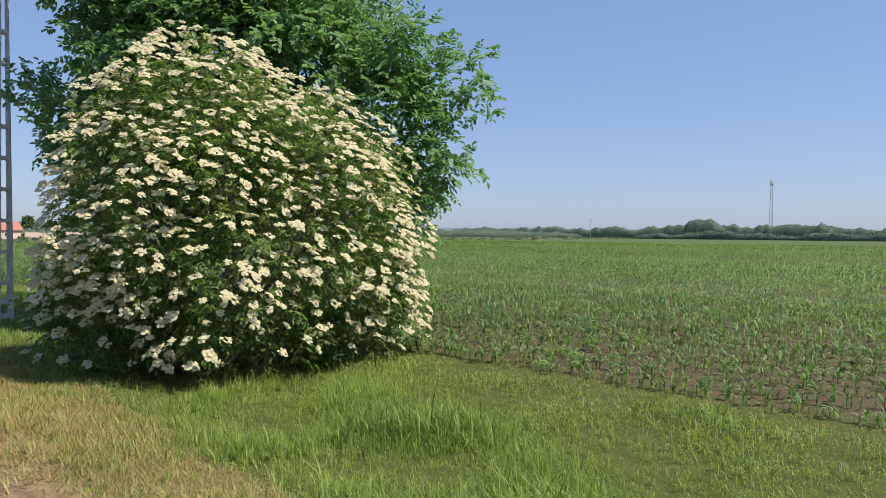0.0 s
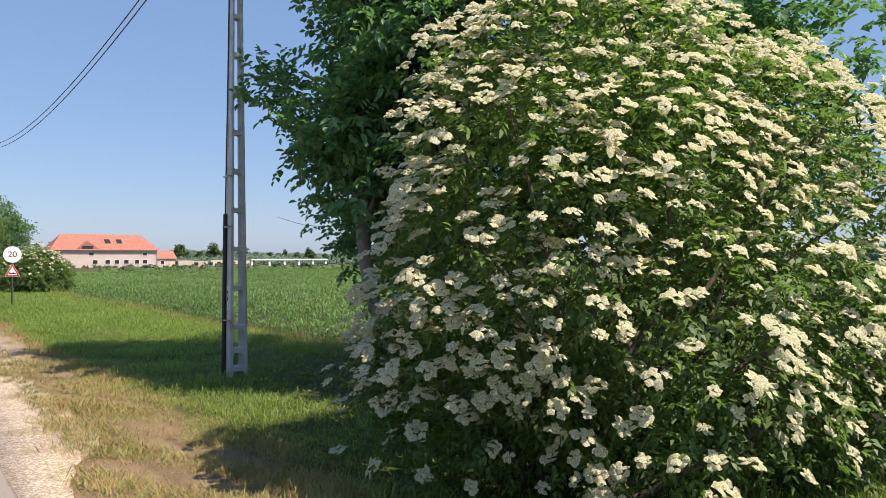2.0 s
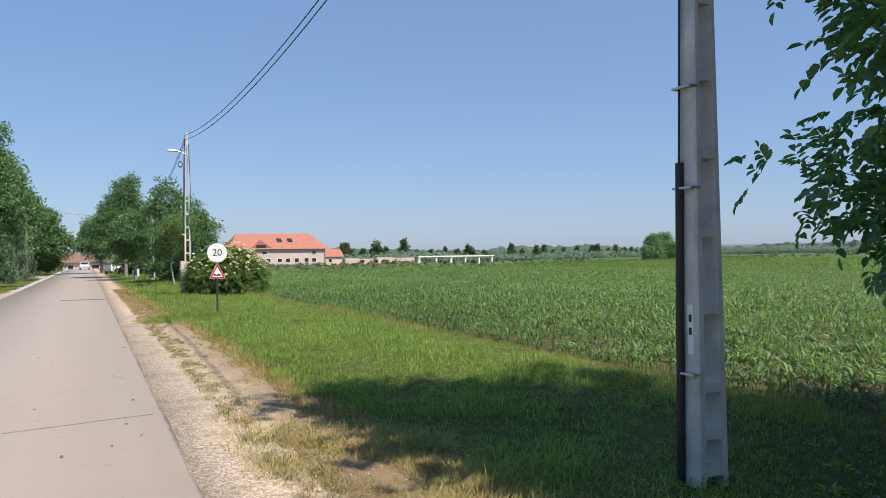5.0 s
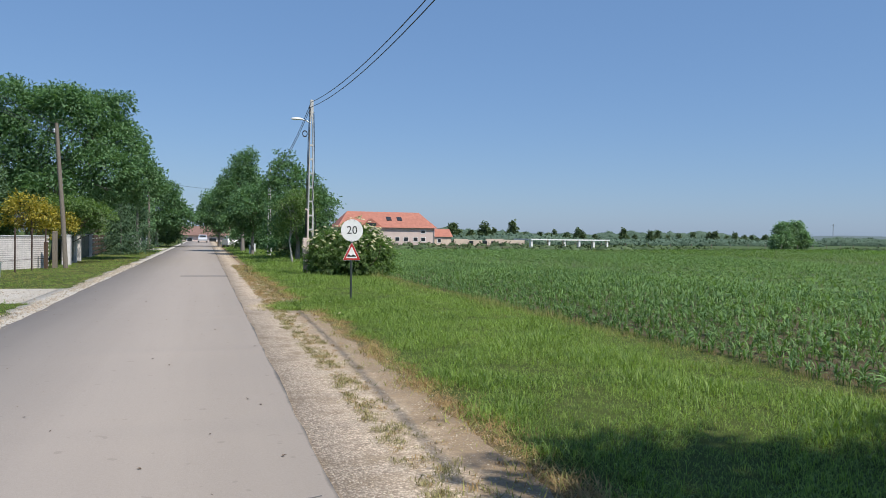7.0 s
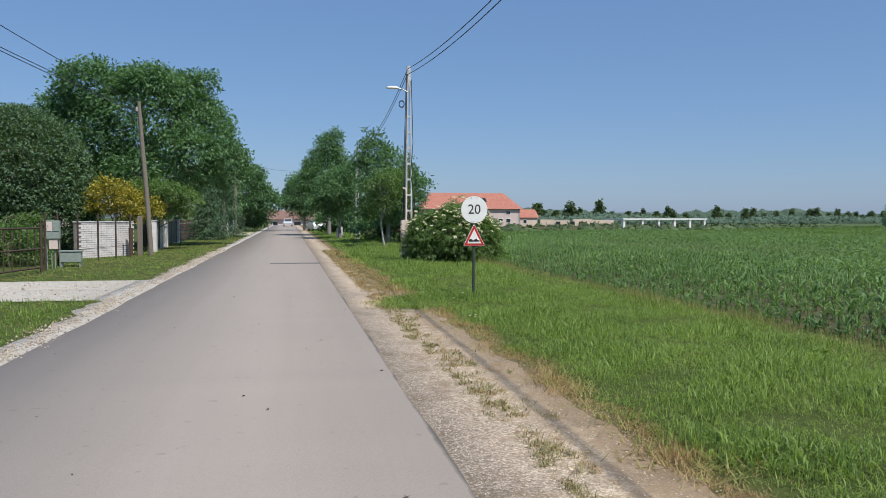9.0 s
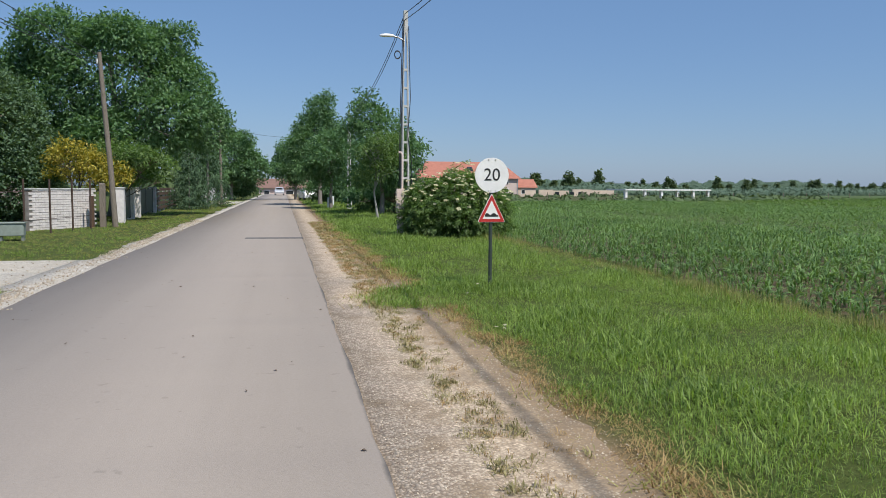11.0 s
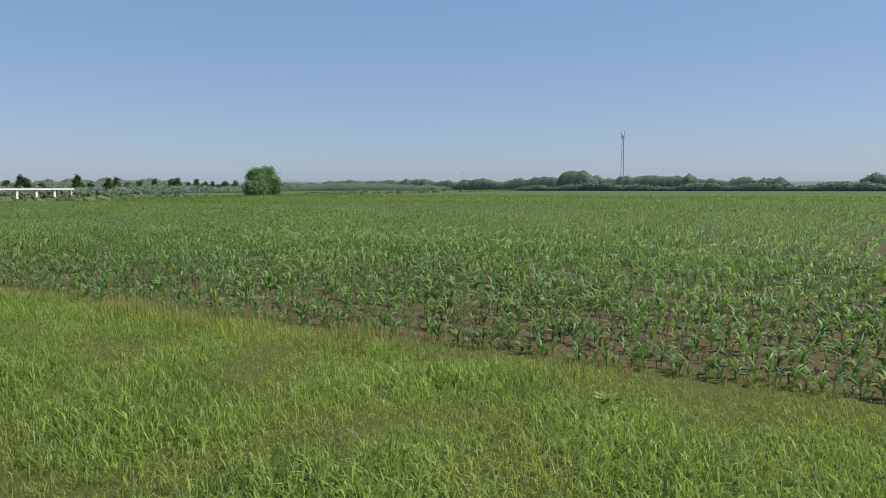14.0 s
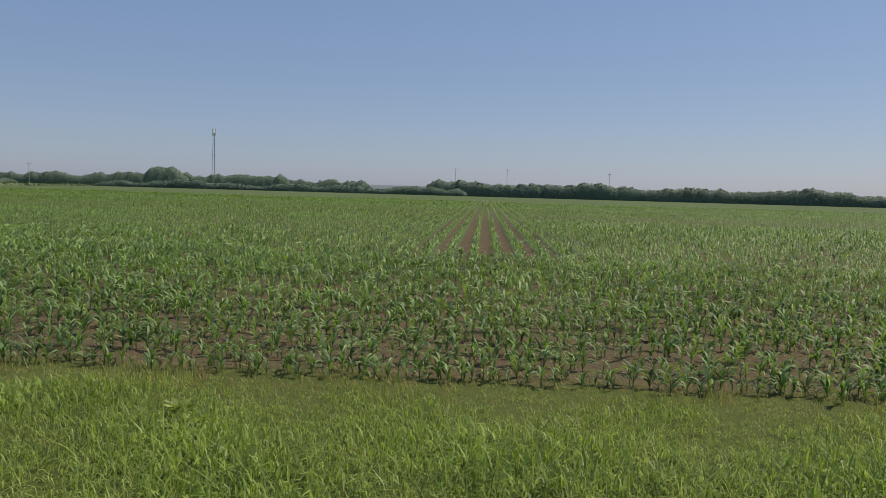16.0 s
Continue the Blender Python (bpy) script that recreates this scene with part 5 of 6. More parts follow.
fence = thing("post_and_wire_fence", (0, 0, 0), 0, "rusty iron posts with wire in front of the brick wall", "fence")
FP = [(-8.75, 46.3), (-8.95, 48.4), (-8.85, 50.6), (-8.5, 52.2), (-8.15, 53.7), (-7.85, 55.1)]
for x, y in FP:
    tube("fence_post", [(x, y, -0.2), (x, y, 1.86)], 0.036, M["rust"], fence, 6)
for z in (0.5, 1.45):
    tube("wire_strand", [(x, y, z) for x, y in FP], 0.009, M["rust"], fence, 4)

box1 = thing("utility_cabinet", (-8.68, 46.9, 0.0), 8, "grey-green electricity meter cabinet on thin legs", "utility cabinet")
part("body", box_bm(-0.21, 0.21, -0.14, 0.14, 1.0, 1.6, bevel=0.015), M["cab_green"], box1)
part("door", box_bm(-0.185, -0.01, -0.158, -0.142, 1.25, 1.56, bevel=0.006), M["plaster"], box1, "pale cabinet door")
part("door", box_bm(0.02, 0.19, -0.158, -0.142, 1.25, 1.56, bevel=0.006), M["cab_green"], box1)
part("lower_box", box_bm(-0.12, 0.14, -0.10, 0.08, 0.66, 1.0, bevel=0.01), M["plaster"], box1, "white lower box")
for x in (-0.19, -0.05, 0.05, 0.19):
    tube("leg", [(x, 0, -0.1), (x, 0, 1.01)], 0.018, M["cab_green"], box1, 6)
box2 = thing("gas_cabinet", (-8.5, 48.3, -0.1), 8, "low green metal gas cabinet on feet", "utility cabinet")
part("body", box_bm(-0.34, 0.34, -0.2, 0.2, 0.25, 0.62, bevel=0.02), M["cab_green"], box2)
part("lid", box_bm(-0.37, 0.37, -0.23, 0.23, 0.62, 0.66, bevel=0.008), M["cab_green"], box2)
for x in (-0.29, 0.29):
    part("foot", box_bm(x - 0.03, x + 0.03, -0.15, 0.15, -0.05, 0.255), M["steel"], box2)

wood_pole = thing("wooden_pole", (-7.4, 56.1, 0.0), 0, "leaning weathered wooden telephone pole", "telephone pole")
tube("shaft", [(0.25, 0, -0.3), (0.12, 0, 2.2), (-0.07, 0, 4.8), (-0.2, 0, 6.85)], [0.115, 0.105, 0.095, 0.08], M["oldwood"], wood_pole, 12)
tube("insulator", [(-0.28, 0, 6.42), (-0.28, 0, 6.6)], 0.05, M["sign_white"], wood_pole, 8, "white insulator")
tube("bracket", [(-0.14, 0, 6.4), (-0.28, 0, 6.4)], 0.015, M["steel"], wood_pole, 6)
part("stub", box_bm(-0.36, -0.14, 0.02, 0.22, -0.3, 1.75, bevel=0.02), M["oldwood"], wood_pole, "grey timber stub beside the pole")
for a, b in (((-7.62, 56.1, 6.45), (-11.9, 20.0, 7.6)), ((-7.62, 56.1, 6.75), (-11.5, 20.0, 8.6)), ((-7.62, 56.1, 6.35), (-11.5, 20.0, 7.3)), ((-6.0, 95.0, 6.8), (3.9, 108.0, 6.9))):
    wire(a, b, 0.35, 0.012)
tube_pole2 = tube("utility_pole", [(-6.0, 95.0, -0.3), (-6.05, 95.0, 6.9)], [0.13, 0.10], M["oldwood"], None, 10)
tagged(tube_pole2, "distant weathered wooden utility pole", "telephone pole")
for x, y, h, w in ((-7.95, 55.75, 1.25, 0.16), (-7.95, 57.9, 1.5, 0.12)):
    ob = part("timber_post", box_bm(x - w / 2, x + w / 2, y - w / 2, y + w / 2, -0.2, h, bevel=0.015), M["darkwood"])
    tagged(ob, "dark stained square timber post by the wall", "post", "timber posts")

pier = thing("gate_pier", (-7.72, 59.9, 0), 0, "whitewashed brick gate pier", "gate pier", "gate piers")
part("shaft", box_bm(-0.2, 0.2, -0.2, 0.2, -0.1, 1.52, bevel=0.01), M["brick_white"], pier)
part("cap", box_bm(-0.23, 0.23, -0.23, 0.23, 1.52, 1.58, bevel=0.01), M["concrete"], pier)
for y in (63.6, 66.0, 73.2):
    copy_thing(pier, pose(-7.95 - (y - 63) * 0.045, y, 0, 0, 0, 4))
for (xa, ya), (xb, yb), lab in (((-7.75, 60.2), (-7.93, 63.3), "dark green sheet-metal gate leaf"), ((-8.1, 66.3), (-8.38, 72.9), "grey sheet-metal driveway gate")):
    g = thing("sheet_gate", (xa, ya, 0), math.degrees(math.atan2(yb - ya, xb - xa)), lab, "gate")
    L = math.hypot(xb - xa, yb - ya)
    part("panel", box_bm(0.05, L - 0.05, -0.015, 0.015, 0.12, 1.45), M["post_green"], g)
    for x in (0.03, L * 0.5, L - 0.03):
        part("stile", box_bm(x - 0.025, x + 0.025, -0.035, 0.035, 0.08, 1.5), M["post_green"], g)

plank_fence = thing("plank_fence", (-8.4, 73.7, 0), math.degrees(math.atan2(13.0, -0.5)), "brown horizontal plank fence between low posts", "fence")
for i, x in enumerate(np.arange(0, 13.1, 2.6)):
    part("fence_post", box_bm(x - 0.07, x + 0.07, -0.07, 0.07, -0.2, 1.5), M["concrete"], plank_fence)
for z in (0.15, 0.45, 0.75, 1.05, 1.32):
    for x in np.arange(0, 12.9, 2.6):
        part("plank", box_bm(x + 0.02, x + 2.58, -0.11, -0.075, z, z + 0.2), M["darkwood"], plank_fence)
slab = part("concrete_fence", box_bm(-8.4, -8.3, 100, 135, -0.1, 1.5), M["concrete"])
tagged(slab, "grey concrete panel fence along the gardens", "fence")
yd2 = np.linspace(97, 109, 20)
strip("driveway", yd2, np.full(20, -8.0), np.full(20, -ROAD_W - 0.6), 0.03, 0.1, M["white_gravel"], "pale stone driveway farther along the road", "driveway")

# ---------------------------------------------------------------- garden trees and bushes
make_tree("walnut_tree", (-9.6, 68.0, 0.0),
          [(0, 0, 6.9, 4.4, 4.2, 4.3), (-2.6, -0.5, 6.2, 2.6, 2.6, 2.8), (3.3, 0.4, 6.2, 2.5, 2.5, 3.2), (0.3, -1.0, 4.0, 3.4, 3.0, 2.4), (2.3, 0.5, 8.5, 2.0, 1.9, 2.3)],
          "tall dense walnut tree behind the garden fence", 41, [(0, 0, -0.2), (0.1, 0, 1.5), (0, 0.1, 3.0), (0.2, 0, 5.5), (0, 0, 8.5)], 0.3, "tree", "bark", 2500, 22, 0.62, 0.23, 0.115, 16, 0.2, 0.3, "garden trees")
make_tree("evergreen_bush", (-14.2, 61.0, 0.0), [(0, 0, 3.4, 3.3, 3.3, 3.6), (0.6, 0, 2.0, 3.0, 3.0, 2.2)],
          "broad rounded dark grey-green evergreen", 42, [(0, 0, -0.2), (0, 0, 2.0), (0, 0, 4.5)], 0.2, "conifer", "bark", 2600, 30, 0.42, 0.16, 0.095, 8, -0.2, 0.22, "garden trees", "evergreen", 20, 0, 0)
make_tree("golden_shrub", (-9.5, 60.2, 0.0), [(-0.2, 0, 2.7, 1.25, 1.2, 1.0), (0.7, 0, 2.45, 1.1, 1.0, 0.95), (1.5, 0.3, 2.2, 0.8, 0.8, 0.6)],
          "bright yellow-leaved ornamental shrub behind the wall", 43, [(0, 0, -0.2), (0, 0, 1.0), (0.1, 0, 2.2)], 0.08, "yellow", "twig", 230, 20, 0.34, 0.15, 0.07, 10, 0.2, 0.45, "garden trees", "shrub")
make_tree("garden_shrub", (-7.9, 61.6, 0.0), [(0, 0, 2.7, 1.5, 1.3, 1.2), (0.6, 1.2, 2.4, 1.3, 1.3, 1.0)],
          "green leafy shrub overhanging the garden fence", 44, [(0, 0, -0.2), (-0.1, 0, 1.0), (0.1, 0, 2.2)], 0.07, "elder", "twig", 330, 22, 0.4, 0.18, 0.08, 10, 0.3, 0.4, "garden trees", "shrub")
make_tree("hedge_bush", (-10.6, 48.6, 0.0), [(0, 0.4, 0.75, 1.2, 1.9, 0.75), (-1.5, -1.5, 0.7, 1.5, 1.2, 0.75), (-0.6, 3.0, 1.0, 1.1, 1.4, 0.95), (-1.8, 1.4, 1.1, 1.3, 1.5, 0.95)],
          "leafy green hedge beside the gate", 45, [(0, 0, -0.1), (0, 0, 0.4), (0, 0, 0.9)], 0.05, "elder", "twig", 560, 20, 0.3, 0.14, 0.06, 8, 0.1, 0.3, "garden trees", "hedge")


def spruce(at, h, r, label, seed, leaf="spruce"):
    """Whorls of hanging branches round a straight trunk."""
    rng = np.random.default_rng(seed)
    t = thing("spruce_tree", at, 0, label, "conifer", "garden trees")
    tube("trunk", [(0, 0, -0.2), (0, 0, h * 0.5), (0, 0, h)], [h * 0.018, h * 0.012, 0.01], M["bark"], t, 8)
    c, o = [], []
    for z in np.arange(0.25, h, h / 26):
        rr = r * (1 - z / h) ** 0.8
        for k in range(int(7 + rr * 7)):
            a = rng.uniform(0, 6.28)
            d = rr * rng.uniform(0.35, 1.05)
            c.append((d * math.cos(a), d * math.sin(a), z - d * 0.22 + rng.normal() * 0.1))
            o.append((math.cos(a), math.sin(a), -0.25))
    v, f = crown_leaves(rng, np.array(c), unit(np.array(o)), 16, 0.36, 0.26, 0.06, 0.5, 0.5)
    arr_part("crown", v, f, M[leaf], t)


spruce((-6.5, 88.0, 0), 7.2, 1.9, "grey-green spruce with drooping branches", 51)
spruce((-7.1, 80.5, 0), 4.0, 1.7, "dense dark juniper-like conifer by the fence", 52)

ROADSIDE = "roadside trees"
make_tree("roadside_tree", (4.25, 63.5, 0.0), [(0.1, 0, 3.2, 1.15, 1.1, 1.2), (-0.3, 0, 2.5, 0.8, 0.8, 0.8), (0.4, 0, 4.0, 0.8, 0.8, 0.8)],
          "slender young tree with a pale trunk on the verge", 61, [(0, 0, -0.1), (-0.12, 0, 0.7), (-0.22, 0, 1.4), (-0.1, 0, 2.4), (0, 0, 3.4)], 0.065, "elder", "birch", 300, 18, 0.4, 0.15, 0.06, 12, 0.4, 0.6, ROADSIDE)
make_tree("roadside_tree", (5.3, 70.5, 0.0), [(0, 0, 4.3, 2.3, 2.2, 2.4), (-0.9, 0.3, 5.6, 1.3, 1.2, 1.6), (1.1, -0.3, 3.2, 1.8, 1.6, 1.8), (-0.3, 0, 2.4, 1.9, 1.6, 1.2)],
          "rounded leafy roadside tree behind the pole", 62, [(0, 0, -0.1), (0.05, 0, 1.2), (-0.1, 0, 2.4), (-0.2, 0, 4.4)], 0.14, "tree", "bark", 620, 24, 0.55, 0.22, 0.10, 14, 0.3, 0.45, ROADSIDE)
make_tree("roadside_tree", (2.9, 82.0, 0.0), [(0, 0, 3.9, 1.9, 2.0, 2.3), (-0.8, 0, 2.8, 1.5, 1.4, 1.3)],
          "leafy roadside tree shading the verge", 63, [(0, 0, -0.1), (0, 0, 1.2), (0.1, 0, 2.4), (0, 0, 4.0)], 0.13, "tree", "bark", 480, 22, 0.55, 0.24, 0.11, 12, 0.3, 0.45, ROADSIDE)
make_tree("roadside_tree", (2.6, 93.0, 0.0), [(-0.4, 0, 5.6, 2.5, 2.4, 3.0), (-1.2, 0, 4.6, 2.1, 2.0, 2.2), (0.0, 0, 8.3, 1.2, 1.2, 1.7), (1.1, 0.5, 4.6, 1.9, 1.9, 2.2)],
          "tall dark roadside tree leaning over the road", 64, [(0, 0, -0.1), (0, 0, 1.6), (0.1, 0, 3.2), (-0.1, 0, 6.0)], 0.18, "tree", "bark", 800, 24, 0.65, 0.26, 0.12, 14, 0.3, 0.4, ROADSIDE)
make_tree("roadside_tree", (0.9, 122.0, 0.0), [(0, 0, 4.6, 2.6, 2.6, 2.9), (-1.0, 0, 3.6, 2.0, 2.0, 2.2)],
          "distant roadside tree near the end of the road", 65, [(0, 0, -0.1), (0, 0, 1.6), (0.1, 0, 4.2)], 0.18, "tree", "bark", 420, 20, 0.7, 0.34, 0.16, 10, 0.3, 0.4, ROADSIDE)
make_tree("roadside_tree", (-6.6, 118.0, 0.0), [(0, 0, 5.2, 3.0, 3.2, 3.6), (1.6, 0, 4.0, 2.4, 2.4, 2.6), (0.4, 2, 2.2, 2.6, 2.2, 2.0)],
          "broad distant tree over the garden fences", 66, [(0, 0, -0.1), (0, 0, 1.6), (0.1, 0, 4.5)], 0.2, "tree", "bark", 700, 22, 0.8, 0.36, 0.17, 12, 0.3, 0.4, ROADSIDE)
make_tree("roadside_tree", (-8.6, 98.0, 0.0), [(0, 0, 4.6, 2.2, 2.4, 3.0), (0.9, 1, 3.2, 1.8, 2.0, 2.2)],
          "leafy garden tree beyond the spruce", 67, [(0, 0, -0.1), (0, 0, 1.6), (0.1, 0, 4.0)], 0.16, "tree", "bark", 480, 22, 0.7, 0.32, 0.15, 10, 0.3, 0.4, ROADSIDE)
make_tree("hedge_bush", (3.4, 104.0, 0.0), [(0, 0, 1.3, 2.2, 1.6, 1.2), (2.2, 0, 1.3, 2.0, 1.6, 1.3)],
          "dense dark bushes beneath the roadside trees", 68, [(0, 0, -0.1), (0, 0, 0.6), (0, 0, 1.2)], 0.08, "tree", "twig", 380, 20, 0.5, 0.28, 0.13, 8, 0.2, 0.35, ROADSIDE, "bush")
make_tree("hedge_bush", (6.6, 74.0, 0.0), [(0, 0, 1.2, 1.7, 1.5, 1.2), (-1.6, 2, 1.0, 1.5, 1.5, 1.0)],
          "dense dark bushes at the foot of roadside trees", 69, [(0, 0, -0.1), (0, 0, 0.6), (0, 0, 1.2)], 0.08, "tree", "twig", 300, 20, 0.5, 0.24, 0.11, 8, 0.2, 0.35, ROADSIDE, "bush")
for x, y in ((2.75, 82.6), (3.55, 90.0), (4.9, 88.0)):
    m = thing("marker_post", (x, y, 0), 0, "short white concrete marker post in the grass", "marker post", "marker posts")
    part("shaft", box_bm(-0.09, 0.09, -0.06, 0.06, -0.1, 0.85, bevel=0.02), M["sign_white"], m)


def car(at, turn, paint, label):
    """A small hatchback: body with cabin, glass, wheels and lamps."""
    t = thing("car", at, turn, label, "car")
    bm = bmesh.new()
    prof = [(-2.0, 0.35), (-2.05, 0.7), (-1.9, 0.95), (-1.65, 1.0), (-1.15, 1.42), (0.35, 1.45), (1.0, 1.0), (1.85, 0.86), (2.05, 0.6), (2.0, 0.32)]
    rows = []
    for y, s in ((-0.82, 0.93), (-0.74, 1.0), (0.74, 1.0), (0.82, 0.93)):
        rows.append([bm.verts.new((x, y * (1 if z < 1.02 else 0.84), 0.32 + (z - 0.32) * s)) for x, z in prof])
    for a, b in zip(rows, rows[1:]):
        for k in range(len(prof)):
            k2 = (k + 1) % len(prof)
            bm.faces.new((a[k], a[k2], b[k2], b[k]))
    bm.faces.new(rows[0])
    bm.faces.new(rows[-1][::-1])
    bmesh.ops.recalc_face_normals(bm, faces=bm.faces)
    part("body", bm, M[paint], t)
    part("windscreen", box(bmesh.new(), 0.42, 0.98, -0.55, 0.55, 1.08, 1.33), M["glass"], t)
    for sy in (-1, 1):
        part("side_window", box_bm(-1.0, 0.3, sy * 0.665 - 0.01, sy * 0.665 + 0.01, 1.06, 1.34), M["glass"], t)
    part("rear_window", box_bm(-1.52, -1.3, -0.5, 0.5, 1.08, 1.26), M["glass"], t)
    for x in (-1.3, 1.3):
        for y in (-0.74, 0.74):
            w = tube("wheel", [(x, y - 0.1, 0.31), (x, y + 0.1, 0.31)], 0.31, M["rubber"], t, 14)
            tube("rim", [(x, y - 0.105, 0.31), (x, y + 0.105, 0.31)], 0.18, M["steel"], w, 10)
    for y in (-0.6, 0.6):
        part("headlight", box_bm(1.9, 2.03, y - 0.15, y + 0.15, 0.62, 0.76), M["sign_white"], t)


car((2.3, 117.0, 0.0), 100, "car_white", "white hatchback parked under roadside trees")
car((-1.3, 168.0, 0.04), -90, "car_grey", "pale small car far along the road")

# ---------------------------------------------------------------- buildings


def gable_house(name, at, turn, L, D, eave, ridge, wall, roof, label, hip=0.0, over=0.4, windows=(), cat="house"):
    """Walls, a pitched roof with thickness, and windows with frames along the front (at -y)."""
    t = thing(name, at, turn, label, cat)
    bm = bmesh.new()
    box(bm, 0, L, 0, D, -0.5, eave)
    part("wall", bm, M[wall], t)
    bm = bmesh.new()
    lo = [bm.verts.new(c) for c in ((-over, -over, eave), (L + over, -over, eave), (L + over, D + over, eave), (-over, D + over, eave))]
    hi = [bm.verts.new(c) for c in ((hip - over if not hip else hip, D / 2, ridge), (L - hip + (0 if hip else over), D / 2, ridge))]
    for a in ((lo[0], lo[1], hi[1], hi[0]), (lo[2], lo[3], hi[0], hi[1]), (lo[1], lo[2], hi[1]), (lo[3], lo[0], hi[0]), (lo[3], lo[2], lo[1], lo[0])):
        bm.faces.new(a)
    r = part("roof", bm, M[roof], t)
    for x, z, w, h in windows:
        wd = part("window", box_bm(x, x + w, -0.06, 0.02, z, z + h), M["sign_white"], t)
        part("pane", box_bm(x + 0.08, x + w - 0.08, -0.075, -0.05, z + 0.08, z + h - 0.08), M["glass"], wd)
    return t, r


wins = [(x, 0.7, 1.0, 0.9) for x in (7.2, 9.5, 11.2, 13.0, 15.0, 16.6)] + [(6.4, 2.35, 1.1, 0.7), (16.6, 2.35, 1.0, 0.7)]
house, roof = gable_house("farmhouse", (24.5, 168.0, 0.0), 0, 19.5, 9.0, 3.45, 6.7, "plaster", "roof", "long white farmhouse with a red tiled roof", 2.2, 0.5, wins)
bm = bmesh.new()
fr = [bm.verts.new(c) for c in ((4.2, -0.2, 3.7), (8.4, -0.2, 3.7), (6.3, -0.2, 5.2), (6.3, 3.8, 5.2))]
for a in ((0, 1, 2), (1, 3, 2), (0, 2, 3)):
    bm.faces.new([fr[k] for k in a])
part("dormer", bm, M["roof"], house, "gabled dormer")
part("dormer_window", box_bm(5.3, 7.3, -0.26, -0.16, 3.75, 4.3), M["glass"], house)
for x in (10.4, 12.6):
    m = part("skylight", box_bm(-0.5, 0.5, -0.7, 0.7, -0.04, 0.06), M["glass"], house)
    m.matrix_basis = pose(x, 2.2, 5.25, math.degrees(math.atan2(3.25, 5.0)), 0, 0)
part("downpipe", box_bm(19.3, 19.45, -0.12, -0.02, 0, 3.4), M["steel"], house)
gable_house("outbuilding", (44.2, 168.5, 0.0), 0, 3.6, 5.0, 1.75, 3.4, "beige", "roof", "small annex with a bright red roof", 0.0, 0.3, [(0.6, 0.5, 0.8, 0.9)], "annex")
wallb = thing("ruined_wall", (48.6, 169.0, 0.0), 0, "long low beige wall with broken openings", "wall")
for i, (x0, x1, h) in enumerate(((0, 3.0, 1.35), (3.0, 6.2, 1.2), (7.0, 11.0, 1.45), (11.0, 15.8, 1.3))):
    part("wall_section", box_bm(x0, x1 - 0.02, 0, 0.4, -0.5, h), M["beige"], wallb)
for x in (3.3, 6.4, 8.2):
    part("opening", box_bm(x, x + 0.9, -0.03, 0.05, 0.3, 0.95), M["glass"], wallb)
shed = thing("open_shed", (50.2, 133.0, 0.0), math.degrees(math.atan2(6.2, 17.6)), "long open shed with white posts and a flat white roof edge", "shed")
part("roof", box_bm(-0.2, 18.9, -0.2, 4.0, 1.42, 1.62), M["sign_white"], shed)
for x in (0.0, 4.0, 7.6, 11.2, 14.8, 18.3):
    part("post", box_bm(x, x + 0.42, 0, 0.4, -0.5, 1.42), M["sign_white"], shed)
end, _ = gable_house("village_house", (-5.6, 190.0, -0.6), 0, 9.5, 8.0, 1.9, 3.9, "plaster", "roof_dark", "small house with a brown roof closing the road", 0.0, 0.6, [(1.0, 0.4, 1.2, 1.0), (5.5, 0.4, 1.6, 1.0)])
gh, _ = gable_house("village_house", (-24.5, 73.0, 0.0), 0, 7.5, 8.0, 5.2, 8.6, "plaster", "roof_dark", "house roof with chimney rising behind the garden", 0.0, 0.5)
part("chimney", box_bm(6.3, 6.8, 3.0, 3.5, 7.5, 9.0), M["mortar"], gh)

# ---------------------------------------------------------------- far side of the field


def bush_line(name, pts, seed, label, leaf, size, per, mat, cat, kind="stuff"):
    """Clumps of foliage at many places, each an uneven heap: rows of x, y, z, radius, height."""
    rng = np.random.default_rng(seed)
    c, o = [], []
    for x, y, z, r, h in pts:
        d = rand_dirs(rng, per)
        d[:, 2] = np.abs(d[:, 2])
        s = rng.uniform(0.45, 0.85, per) ** 0.5
        c.append(np.array([x, y, z]) + d * np.array([r, r, h]) * s[:, None])
        o.append(d)
    c, o = np.concatenate(c), np.concatenate(o)
    n = len(c)
    rad = np.repeat([p[3] for p in pts], per)
    nrm = unit(o + rng.normal(size=(n, 3)) * 0.5)
    head = unit(np.cross(nrm, rng.normal(size=(n, 3))))
    ln = leaf * rng.uniform(0.6, 1.3, n) * (0.6 + 0.4 * rad / rad.mean())
    v, f = leaf_quads(c, head, nrm, ln, ln * size)
    hearts = [(v, f)]
    for x, y, z, r, h in pts:                              # an uneven dome fills each heap
        ring = []
        for lat, w in ((-0.1, 0.9), (0.3, 0.82), (0.55, 0.62), (0.72, 0.25)):
            a = np.arange(8) * math.pi / 4 + rng.uniform(0, 0.5)
            k = rng.uniform(0.8, 1.05, 8) * w
            ring.append(np.stack([x + np.cos(a) * r * k, y + np.sin(a) * r * k, z + h * lat * rng.uniform(0.9, 1.08, 8)], 1))
        i = np.arange(8)
        faces = [np.stack([i + 8 * j, (i + 1) % 8 + 8 * j, (i + 1) % 8 + 8 * j + 8, i + 8 * j + 8], 1) for j in range(3)] + [np.array([(24, 25, 26, 27), (24, 27, 28, 31), (28, 29, 30, 31)])]
        hearts.append((np.concatenate(ring), np.concatenate(faces)))
    return tagged(arr_part(name, *join(hearts), M[mat]), label, cat, kind=kind)


frng = np.random.default_rng(77)


